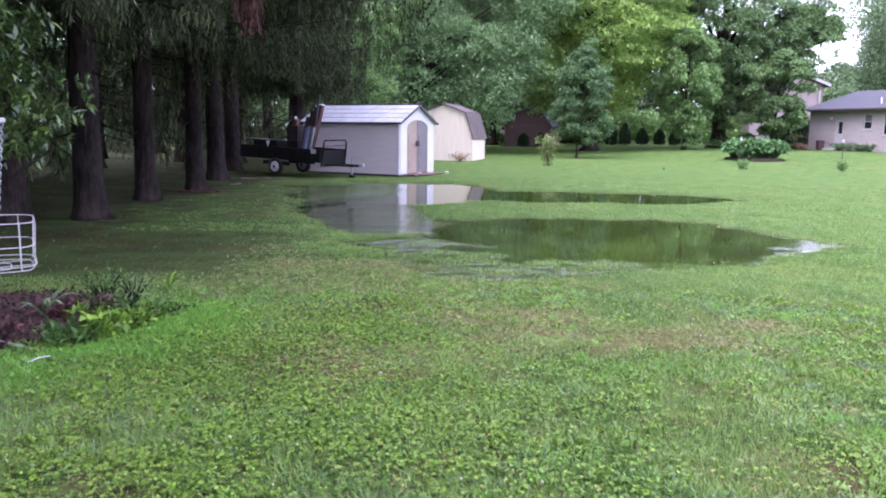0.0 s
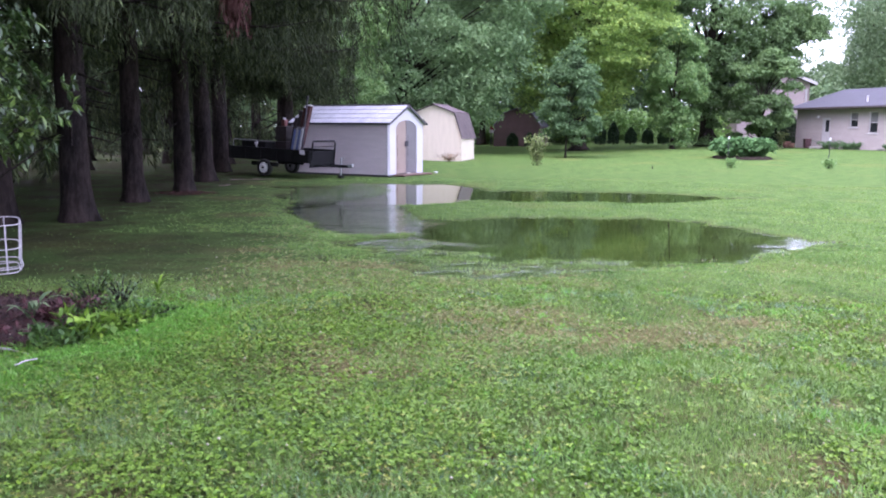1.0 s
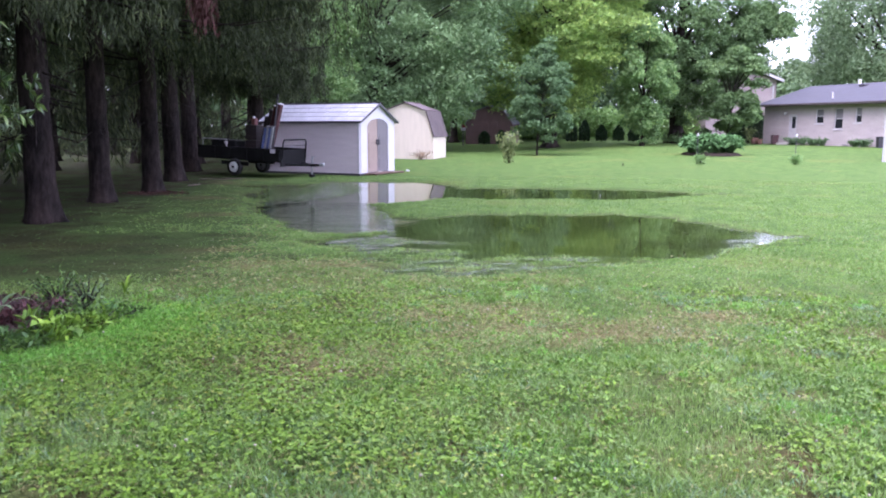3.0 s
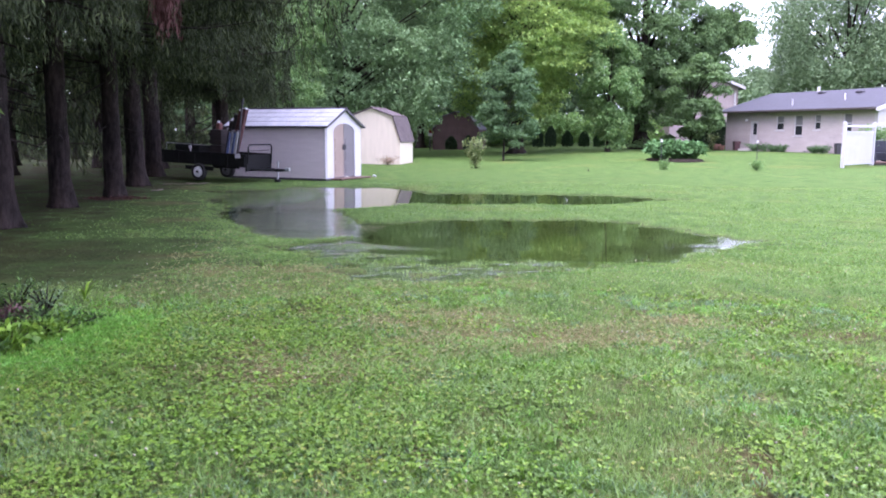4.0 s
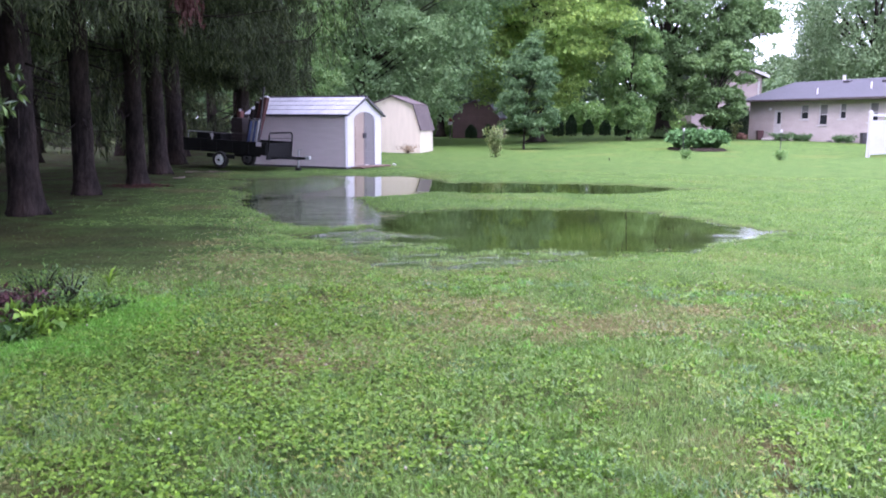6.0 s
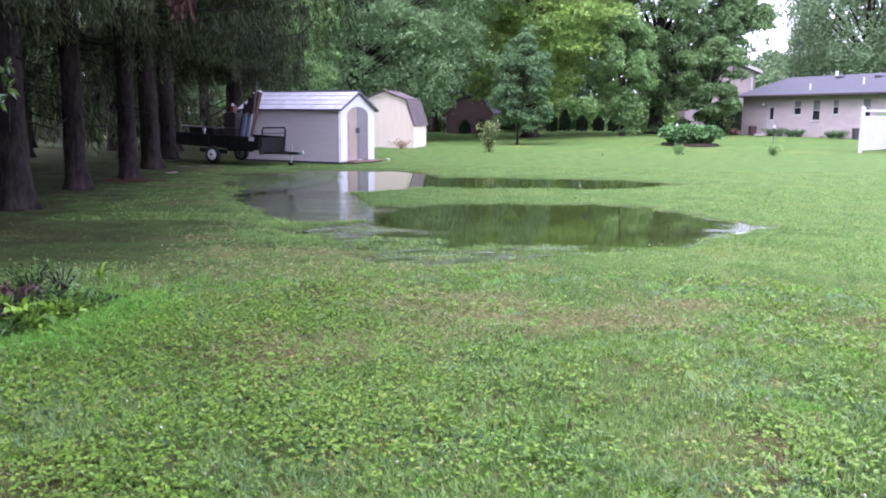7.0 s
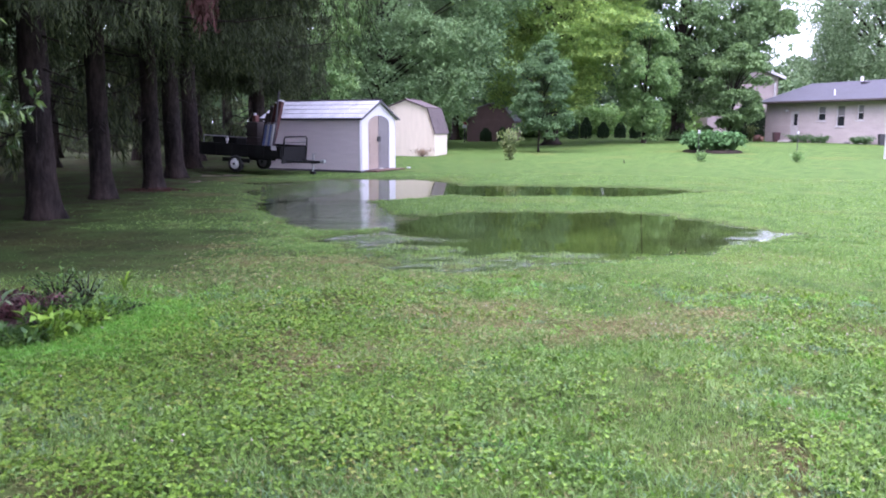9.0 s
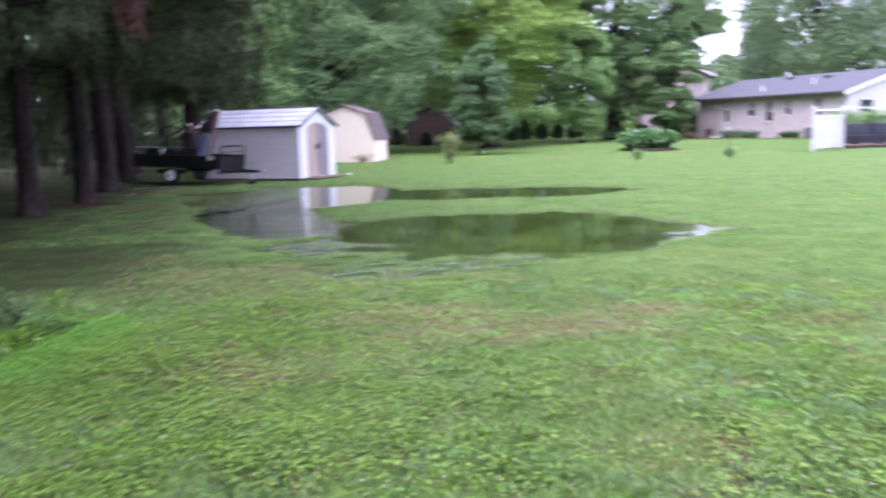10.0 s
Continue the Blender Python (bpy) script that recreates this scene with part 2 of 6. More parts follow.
M_CREAM = surface("cream_paint", (0.6, 0.53, 0.415), (0.67, 0.59, 0.47), 1.2, 0.6, 0, 25, 0.15, 0.003, (6, 6, 1), 0.06)
M_SHINGLE = surface("brown_grey_shingles", (0.075, 0.055, 0.055), (0.13, 0.1, 0.1), 2.5, 0.85, 0, 18, 0.5, 0.01, (1, 1, 1), 0.4)
M_BARNROOF = surface("pale_grey_barn_shingles", (0.17, 0.17, 0.2), (0.24, 0.24, 0.27), 2, 0.8, 0, 18, 0.4, 0.01, (1, 1, 1), 0.3)
M_SLATE = surface("blue_grey_shingles", (0.036, 0.0351, 0.0456), (0.056, 0.0546, 0.0688), 1.2, 0.88, 0, 9, 0.4, 0.01, (1, 1, 3), 0.3)
M_BRICKP = surface("pale_pink_brick", (0.325, 0.284, 0.272), (0.404, 0.353, 0.338), 0.8, 0.8, 0, 7, 0.3, 0.005, (1, 1, 3), 0.16)
M_BROWN = surface("brown_red_paint", (0.0898, 0.0554, 0.0532), (0.132, 0.0824, 0.0798), 1.5, 0.75)
M_TAN = surface("dull_pink_brick", (0.272, 0.218, 0.213), (0.329, 0.27, 0.263), 1.0, 0.8)
M_FRAME = surface("grey_white_window_paint", (0.4, 0.38, 0.38), (0.48, 0.46, 0.46), 4, 0.5)
M_GUTTER = surface("brown_gutter_paint", (0.05, 0.039, 0.0358), (0.07, 0.0572, 0.0523), 4, 0.6)
M_VINYL = surface("white_vinyl", (0.37, 0.36, 0.37), (0.42, 0.41, 0.42), 2, 0.5, 0, 30, 0.1, 0.002, (1, 1, 1), 0.08)
M_GABLE = surface("off_white_siding", (0.36, 0.345, 0.335), (0.42, 0.4, 0.39), 1.0, 0.6, 0, 20, 0.15, 0.004, (1, 1, 8), 0.12)
M_GLASS = glass_dark("dark_pane")
M_GLASSBLIND = glass_dark("pane_before_blind", (0.17, 0.16, 0.165))
M_BLACK = surface("black_steel", (0.005, 0.005, 0.0055), (0.012, 0.012, 0.0125), 5, 0.68, 0.0)
M_BLACK.node_tree.nodes["Principled BSDF"].inputs["Specular IOR Level"].default_value = 0.15
M_TYRE = surface("tyre_rubber", (0.008, 0.008, 0.008), (0.018, 0.018, 0.018), 20, 0.85)
M_RIM = surface("white_rim", (0.6, 0.6, 0.6), (0.75, 0.75, 0.74), 12, 0.4)
# rim of the far wheel, its shade put into the colour
M_SHADERIM = surface("shaded_white_rim", (0.05, 0.05, 0.05), (0.2, 0.2, 0.2), 6, 0.5)
M_STEEL = surface("galvanised_steel", (0.32, 0.33, 0.35), (0.5, 0.51, 0.52), 14, 0.4, 0.8)
M_RUST = surface("rusty_red_steel", (0.042, 0.012, 0.011), (0.085, 0.025, 0.021), 8, 0.75, 0.2)
M_BLUE = surface("blue_metal", (0.07, 0.1, 0.25), (0.12, 0.16, 0.34), 6, 0.4, 0.2)
M_RED = surface("red_plastic", (0.08, 0.018, 0.014), (0.12, 0.026, 0.02), 8, 0.5)
M_WOODW = surface("weathered_boards", (0.10, 0.055, 0.04), (0.17, 0.1, 0.075), 5, 0.8, 0, 30, 0.4, 0.006, (1, 8, 1))
M_DARKWOOD = surface("dark_stained_wood", (0.01, 0.007, 0.0065), (0.026, 0.016, 0.014), 6, 0.8)
M_FEEDER = surface("red_paint", (0.2, 0.03, 0.025), (0.27, 0.04, 0.035), 8, 0.6)
M_TERRA = surface("terracotta", (0.26, 0.13, 0.1), (0.33, 0.17, 0.13), 8, 0.7)
M_MAROON = surface("maroon_plastic", (0.05, 0.02, 0.022), (0.08, 0.032, 0.034), 6, 0.5)
M_WIRE = surface("white_coated_wire", (0.33, 0.31, 0.32), (0.43, 0.4, 0.41), 20, 0.4)
M_PALEWOOD = surface("pale_dead_wood", (0.11, 0.085, 0.07), (0.2, 0.16, 0.13), 9, 0.85)
M_STONE = surface("pale_stone", (0.5, 0.46, 0.42), (0.62, 0.58, 0.54), 9, 0.8)

# ---- building helpers ----
I4 = Matrix.Identity(4)


def part(name, bm, material, parent=None, label="", smooth=False):
    """Links a bmesh as one mesh object, under a thing or a part."""
    me = bpy.data.meshes.new(name)
    bmesh.ops.recalc_face_normals(bm, faces=bm.faces)
    bm.to_mesh(me)
    bm.free()
    me.materials.append(material)
    if smooth:
        me.polygons.foreach_set("use_smooth", [True] * len(me.polygons))
    ob = new(name, me)
    ob.parent = parent
    return tagged(ob, label)


def mesh_part(name, V, F, material, parent=None, label="", smooth=False):
    """The same from arrays: V (n, 3), F (m, 3 or 4)."""
    V, F = np.asarray(V, np.float32), np.asarray(F, np.int32)
    me = bpy.data.meshes.new(name)
    k = F.shape[1]
    me.vertices.add(len(V))
    me.vertices.foreach_set("co", V.ravel())
    me.loops.add(F.size)
    me.loops.foreach_set("vertex_index", F.ravel())
    me.polygons.add(len(F))
    me.polygons.foreach_set("loop_start", np.arange(0, F.size, k, dtype=np.int32))
    if smooth:
        me.polygons.foreach_set("use_smooth", np.ones(len(F), bool))
    me.update(calc_edges=True)
    me.materials.append(material)
    ob = new(name, me)
    ob.parent = parent
    return tagged(ob, label)


def thing(name, m, label, category, group="", kind=""):
    ob = new(name)
    ob.matrix_basis = m
    ob.empty_display_size = 0.2
    return tagged(ob, label, category, group, kind)


def box(bm, x0, x1, y0, y1, z0, z1, bevel=0.0, m=I4):
    r = bmesh.ops.create_cube(bm, size=1, matrix=m @ Matrix.Translation(((x0 + x1) / 2, (y0 + y1) / 2, (z0 + z1) / 2)) @ Matrix.Diagonal((abs(x1 - x0), abs(y1 - y0), abs(z1 - z0), 1)))
    if bevel:
        es = list({e for v in r["verts"] for e in v.link_edges})
        bmesh.ops.bevel(bm, geom=es, offset=bevel, segments=1, affect="EDGES")
    return bm


def prism(bm, pts, y0, y1, m=I4):
    """An x-z outline carried from y0 to y1."""
    a = [bm.verts.new(m @ Vector((x, y0, z))) for x, z in pts]
    b = [bm.verts.new(m @ Vector((x, y1, z))) for x, z in pts]
    bm.faces.new(a)
    bm.faces.new(b[::-1])
    for i in range(len(pts)):
        j = (i + 1) % len(pts)
        bm.faces.new((a[i], b[i], b[j], a[j]))
    return bm


def tube(bm, pts, radii, sides=8, closed=False):
    """A round tapered tube along points."""
    pts = [Vector(p) for p in pts]
    if not hasattr(radii, "__len__"):
        radii = [radii] * len(pts)
    rings, n = [], len(pts)
    for i, p in enumerate(pts):
        d = (pts[(i + 1) % n] - pts[i - 1]) if closed else (pts[min(i + 1, n - 1)] - pts[max(i - 1, 0)])
        d.normalize()
        a = d.cross(Vector((0, 0, 1)) if abs(d.z) < 0.95 else Vector((1, 0, 0))).normalized()
        b = d.cross(a)
        rings.append([bm.verts.new(p + float(radii[i]) * (math.cos(2 * math.pi * k / sides) * a + math.sin(2 * math.pi * k / sides) * b)) for k in range(sides)])
    for i in range(n if closed else n - 1):
        r, s = rings[i], rings[(i + 1) % n]
        for k in range(sides):
            bm.faces.new((r[k], r[(k + 1) % sides], s[(k + 1) % sides], s[k]))
    if not closed:
        bm.faces.new(rings[0][::-1])
        bm.faces.new(rings[-1])
    return bm


def B():
    return bmesh.new()


def leaves(P, length, width, rng, droop=0.0, spread=1.0, fold=0.25, dirs=None):
    """Folded rhombic leaves at points P: arrays of corners and quads. droop pulls the tips down."""
    n = len(P)
    d = rng.normal(size=(n, 3)) * (1, 1, spread) if dirs is None else dirs + rng.normal(size=(n, 3)) * 0.25
    d[:, 2] -= droop
    d /= np.linalg.norm(d, axis=1)[:, None] + 1e-9
    s = np.cross(d, rng.normal(size=(n, 3)) * 0.5 + (0, 0, 1.0))
    s /= np.linalg.norm(s, axis=1)[:, None] + 1e-9
    up = np.cross(s, d)
    L = (length * rng.uniform(0.65, 1.25, n))[:, None]
    w = (width * rng.uniform(0.7, 1.2, n))[:, None]
    V = np.stack([P, P + d * L * 0.5 + s * w * 0.5 + up * w * fold, P + d * L - up * w * fold, P + d * L * 0.5 - s * w * 0.5 + up * w * fold], 1)
    return V.reshape(-1, 3), np.arange(4 * n).reshape(n, 4)


def sm(a, b, x):
    t = np.clip((x - a) / (b - a), 0, 1)
    return t * t * (3 - 2 * t)


# ---- the ground: basins where rain water stands ----
# centre, radii and turn of each basin, with its depth
BASINS = (
    (-0.9, 19.9, 2.5, 3.1, 0, 0.12), (2.5, 18.95, 4.2, 1.6, -5, 0.12), (-1.55, 15.3, 1.1, 3.5, 14, 0.09),
    (2.35, 11.95, 2.7, 2.4, 0, 0.13), (4.35, 11.4, 1.0, 1.0, -15, 0.09), (0.1, 10.95, 1.5, 0.8, 8, 0.067), (0.4, 9.8, 1.9, 0.7, 4, 0.058), (-0.5, 13.0, 1.35, 1.0, 0, 0.1),
    (1.25, 9.15, 1.7, 0.8, 12, 0.054), (5.25, 11.3, 0.6, 0.22, -4, 0.054), (5.1, 10.65, 0.55, 0.17, -4, 0.054), (4.8, 10.15, 0.4, 0.12, -4, 0.053), (-3.3, 21.4, 1.2, 0.8, 0, 0.053))


def wobble(x, y):
    return 0.5 * np.sin(1.7 * x + 0.9 * y) * np.sin(1.3 * y - 0.6 * x + 1) + 0.3 * np.sin(3.9 * x - 2.1 * y + 2) * np.sin(3.3 * y + 1.2 * x) + 0.2 * np.sin(8.3 * x + 1.7 * y) * np.sin(7.1 * y - 3.1 * x)


def ground_z(x, y):
    x, y = np.asarray(x, float), np.asarray(y, float)
    wob = wobble(x, y)
    base = 0.045 + 0.02 * wob + 0.04 * sm(-3.8, -6.5, x) + 0.3 * sm(34, 50, y) * sm(8, 16, x) + 0.9 * sm(70, 130, np.hypot(x, y))
    dip = np.zeros_like(x)
    for cx, cy, rx, ry, turn, depth in BASINS:
        c, s = math.cos(radians(turn)), math.sin(radians(turn))
        u, v = ((x - cx) * c + (y - cy) * s) / rx, (-(x - cx) * s + (y - cy) * c) / ry
        r = np.sqrt(u * u + v * v) + 0.1 * wob
        dip = np.maximum(dip, depth * sm(1.28, 0.72, r))
    # tussocks that break the water in the near shallows
    near = sm(1.3, 0.6, np.hypot((x - 0.1) / 2.6, (y - 10.0) / 2.0))
    tuss = np.sin(5.1 * x + 2.3 * y) * np.sin(7.7 * y - 1.9 * x + 0.7) + 0.6 * np.sin(9.3 * x - 3.1 * y + 1) * np.sin(11.9 * y + 2.7 * x)
    return base - dip + 0.02 * near * tuss


def gz(x, y):
    return float(ground_z(x, y))


def lines(lo, a, b, hi, step, grow):
    mid = np.arange(a, b + 1e-6, step)
    up, s = [b], step
    while up[-1] < hi:
        s *= grow
        up.append(up[-1] + s)
    dn, s = [a], step
    while dn[-1] > lo:
        s *= grow
        dn.append(dn[-1] - s)
    return np.array(dn[:0:-1] + list(mid) + up[1:])


# centre and radii of thin, browned places in the lawn
WORN = ((-0.35, 5.15, 0.8, 0.55), (1.15, 5.75, 1.25, 0.5), (-1.1, 9.05, 1.4, 0.36), (2.6, 6.2, 0.5, 0.25), (-2.4, 10.0, 0.6, 0.3), (0.4, 6.4, 0.9, 0.4),
        (-5.2, 22.3, 0.9, 0.9), (-4.2, 17.5, 0.8, 0.6), (-3.2, 14.2, 0.7, 0.5))


def worn(x, y):
    f = np.zeros_like(x)
    for cx, cy, rx, ry in WORN:
        f = np.maximum(f, sm(1.3, 0.4, np.hypot((x - cx) / rx, (y - cy) / ry) + 0.35 * wobble(x * 2, y * 2)))
    thin = 0.36 * sm(1.3, 0.5, np.hypot((x + 0.9) / 2.6, (y - 8.2) / 1.3) + 0.4 * wobble(x * 1.7, y * 2.3))
    return np.maximum(f, thin)


def patchy(x, y, shift, size=1.0):
    """Uneven patches under a metre wide, each plant with a shift of its own."""
    return wobble(x * 2.1 / size + shift, y * 2.6 / size - shift) + 0.5 * wobble(x * 5.3 / size - shift, y * 6.1 / size + 2 * shift)


def bare(x, y):
    return 0.8 * sm(0.22, 0.5, patchy(x, y, 3.3, 1.2)) * sm(8.0, 6.6, np.hypot(x, y))


def needles_and_shade(x, y):
    """Fallen needles along the spruces and behind the flower bed, plus painted shade of the boughs."""
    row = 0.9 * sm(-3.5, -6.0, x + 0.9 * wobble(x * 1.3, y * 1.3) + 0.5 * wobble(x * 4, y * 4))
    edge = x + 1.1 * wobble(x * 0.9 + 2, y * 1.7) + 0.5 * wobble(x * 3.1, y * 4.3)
    # these two terms also darken open lawn in place of bough shade
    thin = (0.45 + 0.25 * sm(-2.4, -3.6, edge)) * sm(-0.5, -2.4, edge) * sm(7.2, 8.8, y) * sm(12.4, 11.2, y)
    shade_tint = 0.36 * sm(-1.6, -3.4, edge) * sm(11, 12.5, y)
    return np.maximum(row, np.maximum(thin, shade_tint))


gx, gy = lines(-900, -6, 8, 900, 0.13, 1.13), lines(-500, 2.4, 25, 1500, 0.13, 1.13)
GX, GY = np.meshgrid(gx, gy)
nx, ny = len(gx), len(gy)
idx = np.arange(nx * ny).reshape(ny, nx)
quads = np.stack([idx[:-1, :-1], idx[:-1, 1:], idx[1:, 1:], idx[1:, :-1]], -1).reshape(-1, 4)
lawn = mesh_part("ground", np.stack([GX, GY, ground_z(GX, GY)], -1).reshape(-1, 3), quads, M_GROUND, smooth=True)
lawn.data.attributes.new("wear", "FLOAT", "POINT").data.foreach_set("value", worn(GX, GY).ravel().astype(np.float32))
THATCH = (0.55 + 0.45 * sm(0.0, 0.4, 1.3 * wobble(GX * 0.7 + 7, GY * 0.7) + 0.6 * wobble(GX * 2.9, GY * 2.9 + 2))) * sm(9.5, 6.5, np.hypot(GX, GY))
lawn.data.attributes.new("thatch", "FLOAT", "POINT").data.foreach_set("value", THATCH.ravel().astype(np.float32))
lawn.data.attributes.new("litter_shade", "FLOAT", "POINT").data.foreach_set("value", needles_and_shade(GX, GY).ravel().astype(np.float32))
tagged(lawn, "wet mown lawn with fallen needles and painted shade under the trees", "lawn", kind="structure")
wx, wy = np.linspace(-5, 8, 105), np.linspace(7.2, 24.5, 140)
WX, WY = np.meshgrid(wx, wy)
wi = np.arange(105 * 140).reshape(140, 105)
pool = mesh_part("water", np.stack([WX, WY, WX * 0], -1).reshape(-1, 3), np.stack([wi[:-1, :-1], wi[:-1, 1:], wi[1:, 1:], wi[1:, :-1]], -1).reshape(-1, 4), M_WATER, smooth=True)
# wind and drips wrinkle the shallows and the water under the boughs
shallow = sm(-0.03, -0.002, ground_z(WX, WY))
drips = np.maximum(sm(1.25, 0.4, np.hypot((WX + 2.9) / 1.7, (WY - 20.2) / 3.2)), 0.45 * sm(1.2, 0.4, np.hypot((WX + 1.2) / 1.6, (WY - 14.5) / 2.6)))
chop = sm(1.2, 0.4, np.hypot((WX + 2.9) / 1.0, (WY - 20.3) / 2.4))
gust = chop + 0.35 * sm(1.2, 0.3, np.hypot((WX - 5.0) / 0.8, (WY - 10.8) / 0.9)) + 0.9 * sm(1.2, 0.4, np.hypot((WX - 0.15) / 1.0, (WY - 11.0) / 0.5))
pool.data.attributes.new("ripple", "FLOAT", "POINT").data.foreach_set("value", np.clip(0.5 * shallow + 0.7 * shallow * sm(10.6, 9.4, WY) + 0.8 * drips + gust, 0.012, 1.1).ravel().astype(np.float32))
pool.data.attributes.new("drip", "FLOAT", "POINT").data.foreach_set("value", (5.0 * drips * (0.3 + 0.7 * sm(16, 19, WY)) * (1 - 0.85 * chop)).ravel().astype(np.float32))
tagged(pool,
       "still shallow rain water flooding the low lawn", "puddle", kind="structure")


# ---- the sheds ----
def resin_shed(m):
    """Local x along the door gable (0 to w), y back along the long wall."""
    w, l, eave, peak = 2.07, 3.75, 1.69, 2.22
    t = thing("garden_shed", m, "grey-lilac resin storage shed with white trim beside the puddle", "shed")
    b = B()
    box(b, -0.02, w + 0.02, -0.02, l + 0.02, 0, 0.08, 0.01)
    part("floor_deck", b, M_TRIMD, t, "dark floor frame")
    for x0 in (0.0, w):
        b = B()
        n = 17
        out = -1 if x0 == 0 else 1
        prof = []
        for i in range(n):
            z0, z1 = 0.08 + (eave - 0.08) * i / n, 0.08 + (eave - 0.08) * (i + 1) / n
            prof += [(x0 + out * 0.024, z0), (x0 + out * 0.002, z1)]
        prof += [(x0 - out * 0.04, eave), (x0 - out * 0.04, 0.08)]
        prism(b, prof, 0.05, l - 0.05)
        part("side_wall", b, M_SIDING, t, "horizontal lap siding")
        for y0, y1 in ((-0.012, 0.05), (l - 0.05, l + 0.012)):
            b = B()
            box(b, x0 - 0.03, x0 + 0.03, y0, y1, 0.06, eave, 0.008)
            part("corner_post", b, M_WHITE, t, "white corner trim")
    # gable with an arched doorway
    dw, dh = 0.63, 1.5
    for y0, y1, door in ((-0.03, 0.02, True), (l - 0.02, l + 0.03, False)):
        b = B()
        out = [(0.03, 0.08), (0.03, eave), (w / 2, peak - 0.02), (w - 0.03, eave), (w - 0.03, 0.08)]
        if door:
            arch = [(w / 2 + dw * math.cos(a), dh + 0.28 * math.sin(a)) for a in np.linspace(0, math.pi, 13)]
            out += [(w / 2 + dw, 0.08)] + arch + [(w / 2 - dw, 0.08)]
        prism(b, out, y0, y1)
        part("gable_wall", b, M_WHITE, t, "white gable panel")
    for side, mt in ((-1, M_DOORTAN), (1, M_DOORGREY)):
        b = B()
        a = np.linspace(0, math.pi / 2, 8)
        pts = [(w / 2 + side * 0.008, 0.1), (w / 2 + side * (dw - 0.005), 0.1)] + [(w / 2 + side * (0.008 + (dw - 0.013) * math.cos(k)), dh + 0.275 * math.sin(k)) for k in a]
        prism(b, pts, -0.012, 0.02)
        d = part("door", b, mt, t, "tan door leaf" if side < 0 else "taupe door leaf")
        for z in (0.35, 0.75, 1.15):
            b = B()
            box(b, w / 2 + side * 0.1, w / 2 + side * 0.52, -0.02, -0.011, z - 0.13, z + 0.17, 0.008)
            part("door_panel", b, mt, d)
        b = B()
        box(b, w / 2 + side * 0.02, w / 2 + side * 0.09, -0.06, -0.012, 0.95, 1.12, 0.012)
        part("handle", b, M_TRIMD, d, "dark latch")
    # roof of ribbed panels
    n = 5
    for side in (-1, 1):
        for i in range(n):
            y0, y1 = -0.12 + (l + 0.24) * i / n, -0.12 + (l + 0.24) * (i + 1) / n
            b = B()
            ex = -0.1 if side < 0 else w + 0.1
            ez = eave - 0.03
            prism(b, [(w / 2, peak), (ex, ez), (ex, ez + 0.035), (w / 2, peak + 0.04)], y0 + 0.006, y1 - 0.006)
            for k in range(1, 4):
                f = k / 4
                px, pz = w / 2 + (ex - w / 2) * f, peak + 0.04 + (ez + 0.035 - peak - 0.04) * f
                box(b, px - 0.012, px + 0.012, y0 + 0.01, y1 - 0.01, pz - 0.01, pz + 0.008)
            part("roof_panel", b, M_ROOFW, t, "weathered white roof panel" if i == 0 else "")
        b = B()
        prism(b, [(ex - 0.02 * side * -1, ez - 0.03), (ex + 0.03 * side, ez - 0.03), (ex + 0.03 * side, ez + 0.03), (ex - 0.02 * side * -1, ez + 0.03)], -0.13, l + 0.13)
        part("eave_trim", b, M_TRIMD, t)
        for y in (-0.14, l + 0.12):
            b = B()
            prism(b, [(w / 2, peak - 0.03), (ex, ez - 0.04), (ex, ez + 0.02), (w / 2, peak + 0.045)], y, y + 0.025)
            part("rake_trim", b, M_TRIMD, t)
    b = B()
    tube(b, [(w / 2, -0.15, peak + 0.045), (w / 2, l + 0.15, peak + 0.045)], 0.03, 8)
    part("ridge_cap", b, M_TRIMD, t, "dark ridge cap")
    return t


SHED_AT = Matrix.Translation((-1.35, 25.6, gz(-1.36, 26.3) - 0.02)) @ pose(0, 0, 0, 0, 0, 60)
shed = resin_shed(SHED_AT)


def door_ramp(m):
    t = thing("door_ramp", m, "low weathered wooden platform before the shed doors", "platform")
    for i in range(3):
        b = B()
        box(b, 0.15, 1.95, -0.44 + i * 0.14, -0.32 + i * 0.14, 0.05, 0.085, 0.006)
        part("plank", b, M_WOODW, t)
    for x in (0.3, 1.9):
        b = B()
        box(b, x - 0.04, x + 0.04, -0.44, -0.05, -0.03, 0.05, 0.005)
        part("bearer", b, M_WOODW, t)
    return t


door_ramp(SHED_AT @ Matrix.Translation((0, -0.03, 0)))


